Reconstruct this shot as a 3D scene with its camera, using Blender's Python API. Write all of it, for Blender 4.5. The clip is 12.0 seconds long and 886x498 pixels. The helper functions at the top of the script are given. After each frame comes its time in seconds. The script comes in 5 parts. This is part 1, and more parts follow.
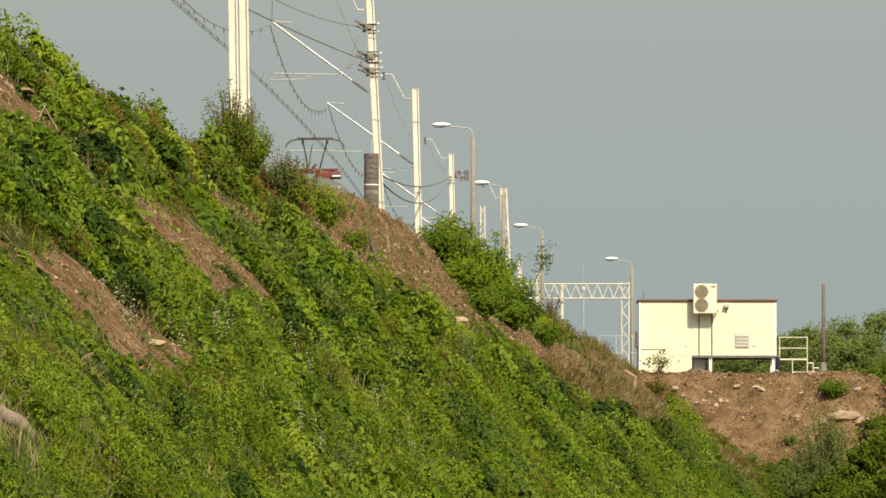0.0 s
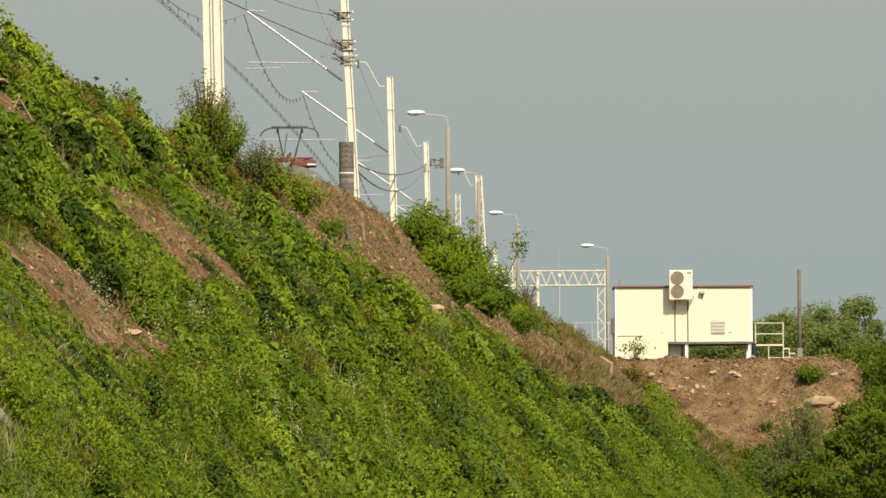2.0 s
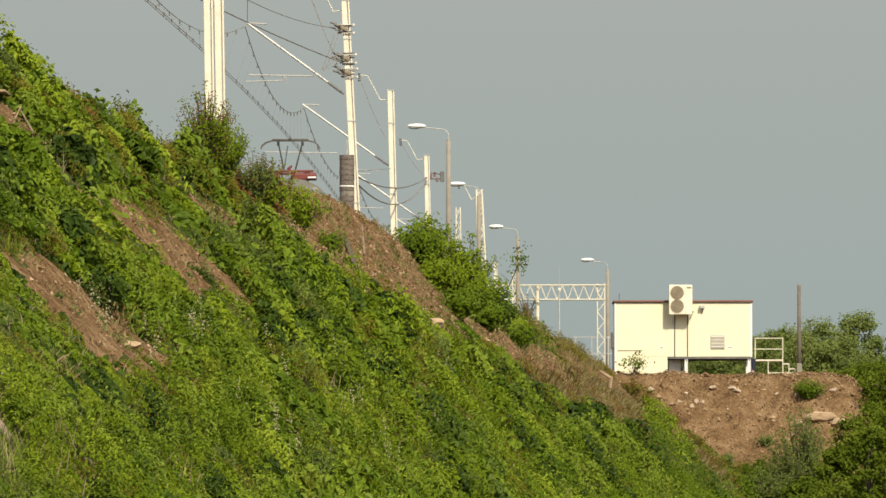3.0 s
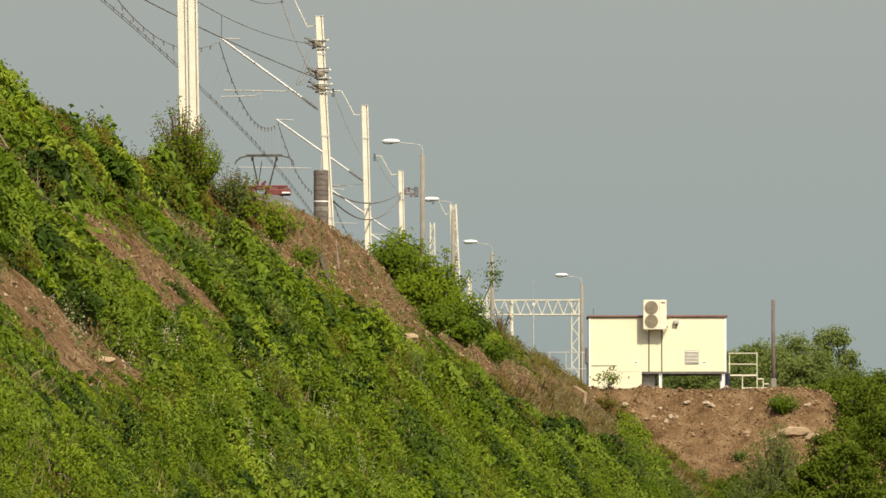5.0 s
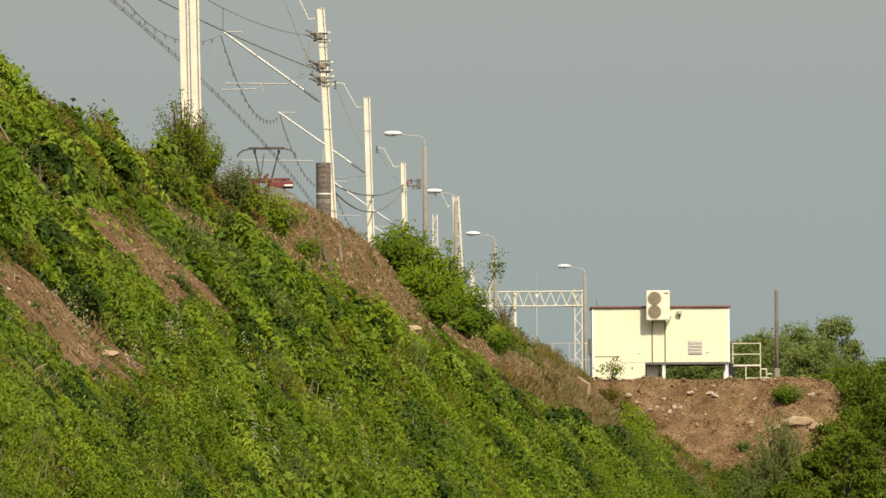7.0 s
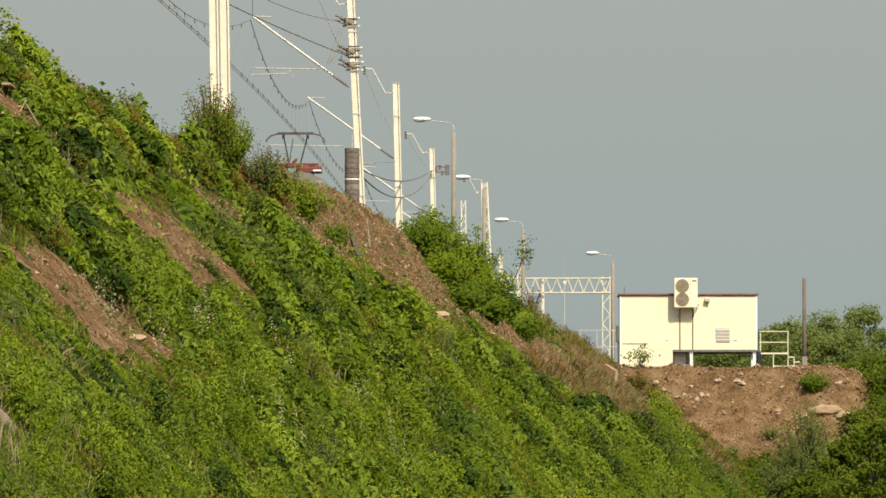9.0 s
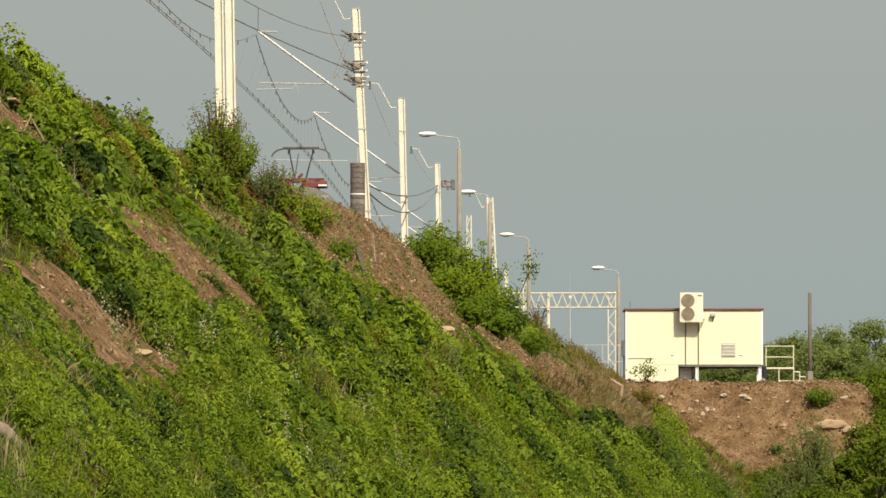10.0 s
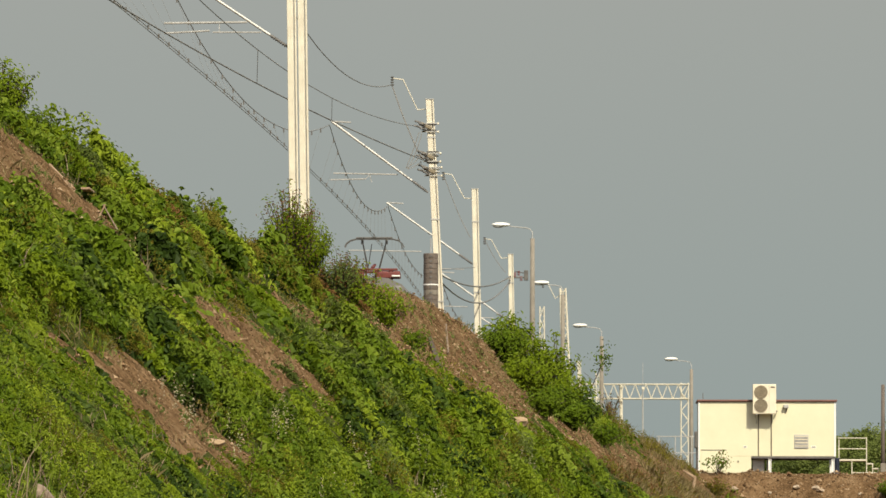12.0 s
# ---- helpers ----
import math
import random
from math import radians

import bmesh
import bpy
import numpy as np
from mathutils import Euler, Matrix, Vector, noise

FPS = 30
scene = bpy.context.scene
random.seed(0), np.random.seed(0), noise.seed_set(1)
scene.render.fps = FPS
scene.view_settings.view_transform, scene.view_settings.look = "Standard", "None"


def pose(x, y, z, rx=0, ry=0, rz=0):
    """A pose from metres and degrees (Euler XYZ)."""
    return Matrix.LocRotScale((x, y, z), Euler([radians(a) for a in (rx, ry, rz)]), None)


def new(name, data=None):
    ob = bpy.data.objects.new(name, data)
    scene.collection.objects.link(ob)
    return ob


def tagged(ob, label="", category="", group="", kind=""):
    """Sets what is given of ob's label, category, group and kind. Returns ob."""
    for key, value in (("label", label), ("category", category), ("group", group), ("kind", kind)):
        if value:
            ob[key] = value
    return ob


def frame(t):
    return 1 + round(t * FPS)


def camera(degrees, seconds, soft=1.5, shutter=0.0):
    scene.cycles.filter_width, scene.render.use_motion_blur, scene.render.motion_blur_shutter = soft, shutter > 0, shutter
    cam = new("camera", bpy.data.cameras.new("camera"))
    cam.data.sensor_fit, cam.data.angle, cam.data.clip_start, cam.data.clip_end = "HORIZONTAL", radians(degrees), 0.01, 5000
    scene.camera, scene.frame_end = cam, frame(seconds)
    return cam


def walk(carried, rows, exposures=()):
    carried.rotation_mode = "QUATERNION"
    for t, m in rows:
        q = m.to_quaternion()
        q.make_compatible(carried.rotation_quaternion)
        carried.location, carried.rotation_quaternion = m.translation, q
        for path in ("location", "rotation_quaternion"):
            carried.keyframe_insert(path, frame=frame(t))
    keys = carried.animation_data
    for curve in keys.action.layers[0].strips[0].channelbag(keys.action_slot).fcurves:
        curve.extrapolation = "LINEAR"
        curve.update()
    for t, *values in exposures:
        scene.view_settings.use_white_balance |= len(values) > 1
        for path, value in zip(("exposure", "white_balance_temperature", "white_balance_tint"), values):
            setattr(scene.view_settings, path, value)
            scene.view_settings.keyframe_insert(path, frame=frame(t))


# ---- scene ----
# ---- camera ----
cam = camera(6.5, 12.0, soft=1.55)
EYE_Z = 1.7
TURNS = [
    (0.0, 92.8238, 0.0, 0.0), (0.5, 92.7344, -0.0179, -0.0068), (1.0, 92.6774, 0.1319, 0.0174),
    (1.5, 92.7264, 0.4421, -0.0246), (2.0, 92.7338, 0.3598, -0.1626), (2.5, 92.8059, 0.048, -0.1905),
    (3.0, 92.8333, 0.0711, -0.176), (5.0, 92.9446, 0.1144, -0.3636), (5.5, 92.9318, 0.0701, -0.3122),
    (6.0, 92.8748, 0.0525, -0.3137), (6.5, 92.8988, 0.207, -0.3189), (7.0, 92.8846, 0.4338, -0.327),
    (7.5, 92.7902, 0.2576, -0.2738), (9.5, 92.7829, 0.0605, -0.1352), (10.0, 92.8919, 0.0795, -0.0964),
    (10.5, 93.2484, 0.0961, 0.0173), (11.0, 93.3499, 0.0164, 0.1214), (11.5, 93.5493, -0.11, 0.2363),
    (12.0, 93.5578, -0.1145, 0.4307)]
walk(cam, [(t, pose(0, 0, EYE_Z, rx, ry, rz)) for t, rx, ry, rz in TURNS], exposures=[(0.0, 0.48), (3.0, 0.47), (5.0, 0.40), (7.0, 0.40), (9.5, 0.46), (10.5, 0.38), (12.0, 0.28)])

# ---- daylight ----
SUN = Vector((0.24, -0.55, 0.58)).normalized()
world = bpy.data.worlds.new("daylight")
scene.world = world
world.use_nodes = True
wn = world.node_tree.nodes
sky = wn.new("ShaderNodeTexSky")
sky.sky_type = "NISHITA"
sky.sun_disc = False
sky.sun_elevation = math.asin(SUN.z)
sky.sun_rotation = math.atan2(SUN.x, SUN.y)
sky.dust_density = 3.0
wn["Background"].inputs["Strength"].default_value = 0.09
hazy = wn.new("ShaderNodeHueSaturation")
hazy.inputs["Saturation"].default_value = 0.45
world.node_tree.links.new(sky.outputs[0], hazy.inputs["Color"])
world.node_tree.links.new(hazy.outputs[0], wn["Background"].inputs["Color"])
sun = new("sun", bpy.data.lights.new("sun", "SUN"))
sun.data.energy = 4.2
sun.data.angle = radians(0.6)
sun.data.color = (1.0, 0.91, 0.70)
sun.rotation_euler = SUN.to_track_quat("Z", "Y").to_euler()


# ---- materials ----
def material(name, stops, rough=0.8, scale=4.0, bump=0.0, metal=0.0, fine=None, island=0.0, obj_random=0.0,
             translucent=0.0, bump_dist=0.02, detail=6.0, gloss=0.5, tone=0.0):
    """Noise-mottled surface. stops: dark to light colours. island: how far each leaf or stone varies on its own."""
    m = bpy.data.materials.new(name)
    m.use_nodes = True
    nt = m.node_tree
    n, link = nt.nodes, nt.links.new
    bsdf = n["Principled BSDF"]
    bsdf.inputs["Roughness"].default_value = rough
    bsdf.inputs["Metallic"].default_value = metal
    bsdf.inputs["Specular IOR Level"].default_value = gloss
    geo = n.new("ShaderNodeNewGeometry")
    tc = n.new("ShaderNodeTexCoord")
    big = n.new("ShaderNodeTexNoise")
    big.inputs["Scale"].default_value = scale
    big.inputs["Detail"].default_value = detail
    big.inputs["Roughness"].default_value = 0.65
    pos = geo.outputs["Position"] if island else tc.outputs["Object"]
    link(pos, big.inputs["Vector"])
    value = big.outputs["Fac"]
    if island or obj_random:
        mix = n.new("ShaderNodeMix")
        mix.inputs["Factor"].default_value = island or obj_random
        link(value, mix.inputs["A"])
        if island:
            link(geo.outputs["Random Per Island"], mix.inputs["B"])
        else:
            info = n.new("ShaderNodeObjectInfo")
            link(info.outputs["Random"], mix.inputs["B"])
        value = mix.outputs["Result"]
    if tone:
        own = n.new("ShaderNodeAttribute")
        own.attribute_name = "tone"
        mix2 = n.new("ShaderNodeMix")
        mix2.inputs["Factor"].default_value = tone
        link(value, mix2.inputs["A"])
        link(own.outputs["Fac"], mix2.inputs["B"])
        value = mix2.outputs["Result"]
    ramp = n.new("ShaderNodeValToRGB")
    cr = ramp.color_ramp
    lo, hi = (0.12, 0.9) if island else (0.3, 0.7)
    while len(cr.elements) < len(stops):
        cr.elements.new(0.5)
    for i, c in enumerate(stops):
        cr.elements[i].position = lo + (hi - lo) * i / max(1, len(stops) - 1)
        cr.elements[i].color = (*c, 1)
    link(value, ramp.inputs["Fac"])
    link(ramp.outputs["Color"], bsdf.inputs["Base Color"])
    if bump:
        small = n.new("ShaderNodeTexNoise")
        small.inputs["Scale"].default_value = fine or scale * 8
        small.inputs["Detail"].default_value = 5
        link(pos, small.inputs["Vector"])
        b = n.new("ShaderNodeBump")
        b.inputs["Strength"].default_value = bump
        b.inputs["Distance"].default_value = bump_dist
        link(small.outputs["Fac"], b.inputs["Height"])
        link(b.outputs["Normal"], bsdf.inputs["Normal"])
    if translucent:
        tr = n.new("ShaderNodeBsdfTranslucent")
        link(ramp.outputs["Color"], tr.inputs["Color"])
        ms = n.new("ShaderNodeMixShader")
        ms.inputs[0].default_value = translucent
        link(bsdf.outputs[0], ms.inputs[1])
        link(tr.outputs[0], ms.inputs[2])
        link(ms.outputs[0], n["Material Output"].inputs["Surface"])
    return m


def glow(name, low, high, z0, z1, strength=1.0):
    """Far hazy sky: a gentle gradient of light with height."""
    m = bpy.data.materials.new(name)
    m.use_nodes = True
    n, link = m.node_tree.nodes, m.node_tree.links.new
    n.remove(n["Principled BSDF"])
    geo, sep, mr = n.new("ShaderNodeNewGeometry"), n.new("ShaderNodeSeparateXYZ"), n.new("ShaderNodeMapRange")
    mr.inputs["From Min"].default_value, mr.inputs["From Max"].default_value = z0, z1
    mix, em = n.new("ShaderNodeMix"), n.new("ShaderNodeEmission")
    mix.data_type = "RGBA"
    mix.inputs["A"].default_value, mix.inputs["B"].default_value = (*low, 1), (*high, 1)
    link(geo.outputs["Position"], sep.inputs[0])
    link(sep.outputs["Z"], mr.inputs["Value"])
    link(mr.outputs["Result"], mix.inputs["Factor"])
    link(mix.outputs["Result"], em.inputs["Color"])
    em.inputs["Strength"].default_value = strength
    link(em.outputs[0], n["Material Output"].inputs["Surface"])
    return m


SOIL = material("soil", [(0.09, 0.053, 0.026), (0.19, 0.117, 0.061), (0.29, 0.192, 0.108)], 0.95, 1.3, 1.0, fine=7.0, bump_dist=0.3, detail=12, gloss=0.0)
TAN_STONE = material("tan_stone", [(0.30, 0.205, 0.12), (0.42, 0.30, 0.19)], 0.95, 2.5, 0.7, fine=14)
STONE = material("stone", [(0.30, 0.22, 0.15), (0.46, 0.37, 0.27)], 0.9, 5, 0.6, obj_random=0.4)
PEBBLE = material("pebble", [(0.07, 0.042, 0.022), (0.17, 0.105, 0.055), (0.26, 0.17, 0.095), (0.38, 0.28, 0.18)], 0.95, 3, island=0.8, gloss=0.0)
WHITE_STEEL = material("painted_mast_steel", [(0.56, 0.51, 0.40), (0.70, 0.65, 0.52)], 0.5, 2.5, 0.15, fine=30)
ZINC = material("galvanised_steel", [(0.34, 0.33, 0.31), (0.48, 0.47, 0.44)], 0.5, 6, 0.1, metal=0.2)
DARK_STEEL = material("dark_fittings", [(0.06, 0.055, 0.05), (0.16, 0.15, 0.14)], 0.6, 8, 0.1)
WIRE = material("copper_wire", [(0.16, 0.15, 0.14), (0.25, 0.24, 0.22)], 0.6, 3)
CONCRETE = material("weathered_concrete", [(0.085, 0.068, 0.056), (0.16, 0.13, 0.11)], 0.9, 3, 0.5, fine=20)
POST_CONCRETE = material("lamp_post_concrete", [(0.17, 0.15, 0.12), (0.26, 0.23, 0.19)], 0.9, 1.5, 0.4, fine=14)
LAMP_WHITE = material("lamp_shell", [(0.74, 0.74, 0.7), (0.84, 0.83, 0.8)], 0.35, 3)
WALL_CREAM = material("cream_panel", [(0.63, 0.60, 0.42), (0.69, 0.66, 0.47)], 0.55, 0.9, 0.08, fine=12)
ROOF_BROWN = material("brown_roof_trim", [(0.14, 0.06, 0.045), (0.2, 0.09, 0.07)], 0.6, 2, 0.1)
AC_CREAM = material("unit_casing", [(0.66, 0.60, 0.45), (0.74, 0.67, 0.52)], 0.5, 3)
FAN_TAN = material("fan_grille", [(0.17, 0.14, 0.09), (0.25, 0.20, 0.13)], 0.6, 6)
GRILLE = material("dark_grille", [(0.10, 0.08, 0.06), (0.16, 0.13, 0.10)], 0.6, 6)
RED_METAL = material("red_painted_steel", [(0.09, 0.02, 0.016), (0.17, 0.03, 0.022)], 0.6, 5)
BLUE_PAINT = material("blue_paint", [(0.006, 0.008, 0.022), (0.012, 0.016, 0.04)], 0.5, 3)
TRAIN_GREY = material("train_grey", [(0.13, 0.12, 0.11), (0.19, 0.18, 0.165)], 0.5, 1.2)
TRAIN_VIOLET = material("train_violet", [(0.09, 0.08, 0.24), (0.13, 0.11, 0.32)], 0.4, 1.2)
TRAIN_DARK = material("train_dark", [(0.05, 0.04, 0.035), (0.09, 0.07, 0.06)], 0.5, 2)
TRAIN_WINDOW = material("train_glass", [(0.16, 0.2, 0.22), (0.2, 0.25, 0.27)], 0.08, 2)
LAMP_GLASS = material("headlamp_glass", [(0.8, 0.66, 0.3), (0.9, 0.75, 0.4)], 0.2, 2)
BARK = material("bark", [(0.05, 0.035, 0.025), (0.12, 0.09, 0.065)], 0.95, 6, 0.8)
DEAD_WOOD = material("dry_wood", [(0.26, 0.17, 0.10), (0.42, 0.30, 0.20)], 0.9, 5, 0.6)
OLD_LOG = material("grey_log", [(0.17, 0.12, 0.085), (0.3, 0.23, 0.17)], 0.9, 5, 0.6)
LEAF_BRIGHT = material("bright_leaf", [(0.049, 0.079, 0.004), (0.132, 0.184, 0.008), (0.27, 0.325, 0.032)], 0.55, 0.4, island=0.22, translucent=0.2, gloss=0.1, tone=0.45)
LEAF_MID = material("mid_leaf", [(0.027, 0.050, 0.003), (0.086, 0.134, 0.007), (0.20, 0.25, 0.030)], 0.55, 0.4, island=0.22, translucent=0.2, gloss=0.1, tone=0.45)
# for darker plants, and as painted shade in the hollows
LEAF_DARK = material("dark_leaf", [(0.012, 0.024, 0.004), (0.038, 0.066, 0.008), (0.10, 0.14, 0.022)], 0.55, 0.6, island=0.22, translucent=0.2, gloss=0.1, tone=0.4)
LEAF_GREY = material("grey_leaf", [(0.06, 0.085, 0.02), (0.125, 0.16, 0.04), (0.21, 0.245, 0.08)], 0.6, 0.6, island=0.3, translucent=0.2, gloss=0.02, tone=0.4)
LEAF_OLIVE = material("olive_leaf", [(0.06, 0.055, 0.010), (0.14, 0.13, 0.018), (0.24, 0.20, 0.04)], 0.65, 0.6, island=0.3, translucent=0.25, gloss=0.02, tone=0.4)
LEAF_RUSSET = material("russet_leaf", [(0.07, 0.045, 0.015), (0.15, 0.085, 0.03), (0.26, 0.13, 0.06)], 0.7, 0.6, island=0.6, translucent=0.2, gloss=0.02, tone=0.3)
LEAF_TREE = material("tree_leaf", [(0.040, 0.064, 0.007), (0.105, 0.145, 0.014), (0.20, 0.24, 0.030)], 0.6, 0.4, island=0.4, translucent=0.4, gloss=0.02, tone=0.4)
# leaf colour paled to paint haze over the rear trees; willows share it
LEAF_HAZE = material("haze_pale_leaf", [(0.085, 0.115, 0.026), (0.155, 0.195, 0.043), (0.225, 0.26, 0.07)], 0.6, 0.4, island=0.4, translucent=0.4, gloss=0.2, tone=0.4)
# distance haze is mixed into this blue-green leaf colour
LEAF_FAR = material("hazed_wood_leaf", [(0.03, 0.055, 0.03), (0.05, 0.085, 0.045), (0.08, 0.12, 0.06)], 0.7, 0.1, island=0.5, gloss=0.1)
GRASS = material("grass_blade", [(0.07, 0.12, 0.012), (0.14, 0.2, 0.02), (0.26, 0.28, 0.06)], 0.6, 0.7, island=0.6, translucent=0.3, gloss=0.02)
DRY_GRASS = material("dry_grass_blade", [(0.10, 0.085, 0.035), (0.19, 0.15, 0.07), (0.30, 0.23, 0.13)], 0.8, 0.7, island=0.6, translucent=0.2, gloss=0.02)
STRAW = material("dry_stem", [(0.14, 0.095, 0.055), (0.30, 0.23, 0.15)], 0.8, 2, island=0.7)
SEED = material("pale_seed_head", [(0.28, 0.245, 0.15), (0.44, 0.38, 0.26)], 0.8, 2, island=0.7)
# weedy soil, coloured dark so gaps between plants read as shade
SHADE_UNDERGROWTH = material("shade_dark_weedy_soil", [(0.025, 0.03, 0.010), (0.05, 0.06, 0.016), (0.09, 0.08, 0.035)], 0.95, 1.4, 1.0, fine=9.0, bump_dist=0.1, detail=10, gloss=0.0)
HAZE = glow("hazy_sky", (0.242, 0.286, 0.276), (0.298, 0.312, 0.29), 90, 340)


# ---- mesh helpers ----
def obj(name, bm, mat, parent=None, label="", smooth=False):
    me = bpy.data.meshes.new(name)
    bm.to_mesh(me)
    bm.free()
    for p in me.polygons:
        p.use_smooth = smooth
    me.materials.append(mat)
    ob = new(name, me)
    if parent:
        ob.parent = parent
    return tagged(ob, label)


def part(name, bm, mat, parent, label="", smooth=False):
    return obj(name, bm, mat, parent, label, smooth)


def thing(name, label, category, group="", at=(0, 0, 0)):
    e = new(name)
    e.empty_display_size = 0.2
    e.location = at
    return tagged(e, label, category, group)


def box(bm, lo, hi, bevel=0.0):
    lo, hi = Vector(lo), Vector(hi)
    r = bmesh.ops.create_cube(bm, size=1.0, matrix=Matrix.Translation((lo + hi) / 2) @ Matrix.Diagonal((*(hi - lo), 1)))
    if bevel:
        es = list({e for v in r["verts"] for e in v.link_edges})
        bmesh.ops.bevel(bm, geom=es, offset=bevel, segments=2, affect="EDGES", profile=0.5)
    return bm


def rod(bm, a, b, r0, r1=None, sides=8):
    a, b = Vector(a), Vector(b)
    d = b - a
    m = Matrix.Translation((a + b) / 2) @ d.to_track_quat("Z", "Y").to_matrix().to_4x4()
    bmesh.ops.create_cone(bm, cap_ends=True, segments=sides, radius1=r0, radius2=r0 if r1 is None else r1, depth=d.length, matrix=m)
    return bm


def tube(bm, pts, r, sides=6):
    """One unbroken tube along pts."""
    pts = [Vector(p) for p in pts]
    rings = []
    for i, p in enumerate(pts):
        d = (pts[min(i + 1, len(pts) - 1)] - pts[max(i - 1, 0)]).normalized()
        side = d.cross(Vector((0.05, 0.3, 1)) if abs(d.z) < 0.9 else Vector((0.1, 1, 0.05))).normalized()
        up = side.cross(d)
        rings.append([bm.verts.new(p + (side * math.cos(q) + up * math.sin(q)) * r) for q in np.linspace(0, 2 * math.pi, sides + 1)[:-1]])
    for a, b in zip(rings, rings[1:]):
        for j in range(sides):
            bm.faces.new((a[j], a[(j + 1) % sides], b[(j + 1) % sides], b[j]))
    bm.faces.new(rings[0][::-1])
    bm.faces.new(rings[-1])
    return bm


def bm_new():
    return bmesh.new()


def raw_mesh(name, verts, faces_n, loops, mat, smooth=False):
    """A mesh straight from arrays: verts (n,3), corners per face, flat corner list."""
    me = bpy.data.meshes.new(name)
    me.vertices.add(len(verts))
    me.vertices.foreach_set("co", verts.astype(np.float32).ravel())
    me.loops.add(len(loops))
    me.loops.foreach_set("vertex_index", loops.astype(np.int32).ravel())
    me.polygons.add(len(faces_n))
    starts = np.concatenate([[0], np.cumsum(faces_n)[:-1]]).astype(np.int32)
    me.polygons.foreach_set("loop_start", starts)
    me.polygons.foreach_set("use_smooth", np.full(len(faces_n), smooth))
    me.update(calc_edges=True)
    me.materials.append(mat)
    return new(name, me)


# ---- lie of the land ----
RAIL_Z = 13.7
SLOPE = 0.9


def crest_x(y):
    return -23.1 + 0.0906 * y


def wobble(x, y, s, k=0.0):
    return np.sin(x * s * 1.3 + 1.7 * np.sin(y * s * 0.7 + k) + k) * np.cos(y * s + 1.1 * np.sin(x * s * 0.9 + 2 * k))


# bare strips down the bank: near and far end along the line, bottom and top height
BARE = [(106.5, 116.5, 5.5, 7.2), (138.0, 152.0, 7.9, 9.7), (118.0, 143.0, 10.5, 12.6), (167.0, 177.0, 10.4, 11.3),
        (197.0, 247.0, 11.0, 15.5), (247.0, 300.0, 9.8, 12.1), (87.0, 89.0, 3.3, 3.7)]


def bare(y, z):
    """How bare the bank is, 0 to 1, with ragged edges."""
    b = np.zeros_like(y)
    for y0, y1, z0, z1 in BARE:
        rag = 0.6 * wobble(y, z * 3, 0.9, y0) + 0.5 * wobble(y, z * 3, 2.3, z0) + 0.3 * wobble(y, z * 3, 4.1, z1)
        inside = (y > y0 + rag * 1.5) & (y < y1 + rag * 1.5) & (z > z0 + rag * 0.35) & (z < z1 + rag * 0.3)
        b = np.maximum(b, inside.astype(float))
    return b


def land(x, y):
    """Height of the ground at x, y."""
    x, y = np.asarray(x, float), np.asarray(y, float)
    u = x - crest_x(y)
    top = np.full_like(u, RAIL_Z - 0.15)
    mound = 0.85 * np.exp(-((y - 232) / 22) ** 2) * np.exp(-((u + 0.2) / 1.6) ** 2)
    top = top - 0.75 * np.exp(-((y - 172) / 28) ** 4) * np.clip((u + 5) / 3, 0, 1)
    top = top - 0.6 * np.exp(-((y - 180) / 11) ** 2) * np.clip((u + 5) / 3, 0, 1)
    face = RAIL_Z - SLOPE * np.maximum(u, 0)
    bank = np.minimum(top, face) + mound
    edge = np.clip(1 - np.abs(u - 6) / 8, 0, 1)
    bank = bank + edge * (0.14 * wobble(x, y, 0.8) + 0.07 * wobble(x, y, 2.1, 1.0))
    # the levelled pad under the cabin
    px, py = x - 18.8, 341.0 - y
    pad = 13.1 - 0.82 * np.maximum(py, 0) - 0.75 * np.maximum(px, 0) + 0.12 * wobble(x, y, 0.9, 2.0)
    pad = np.where((y > 420) | (x < 0), -5, pad)
    stripped = bare(y, np.maximum(bank, pad)) + (pad > bank)
    lump = 0.05 * wobble(x + 0.6 * y, y - 0.4 * x, 1.9, 3.0) + 0.05 * wobble(x - 0.7 * y, y + 0.5 * x, 3.7, 5.0) + 0.04 * wobble(x + 0.3 * y, y - 1.1 * x, 6.1, 1.3)
    bank, pad = bank + lump * np.clip(stripped, 0, 1), pad + lump
    floor = 0.15 * wobble(x, y, 0.05) + 0.0012 * np.maximum(y - 420, 0)
    return np.maximum(np.maximum(bank, pad), floor)


def spread(*runs):
    out = []
    for a, b, n in runs:
        out += list(np.linspace(a, b, n, endpoint=False))
    return np.array(out + [runs[-1][1]])


us = spread((-3000, -200, 8), (-200, -20, 12), (-20, -3, 18), (-3, 18, 84), (18, 34, 26), (34, 200, 18), (200, 3000, 10))
ys = spread((-1500, -50, 8), (-50, 55, 20), (55, 400, 560), (400, 560, 40), (560, 4200, 20))
U, Y = np.meshgrid(us, ys)
X = U + crest_x(np.clip(Y, -50, 450))
Zg = land(X, Y)
nv, nu = Y.shape
idx = np.arange(nv * nu).reshape(nv, nu)
quads = np.stack([idx[:-1, :-1], idx[:-1, 1:], idx[1:, 1:], idx[1:, :-1]], -1).reshape(-1, 4)
ground = raw_mesh("ground", np.stack([X, Y, Zg], -1).reshape(-1, 3), np.full(len(quads), 4), quads.ravel(), SOIL, True)
ground.data.materials.append(SHADE_UNDERGROWTH)
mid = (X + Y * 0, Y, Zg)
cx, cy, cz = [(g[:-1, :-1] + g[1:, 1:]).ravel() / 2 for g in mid]
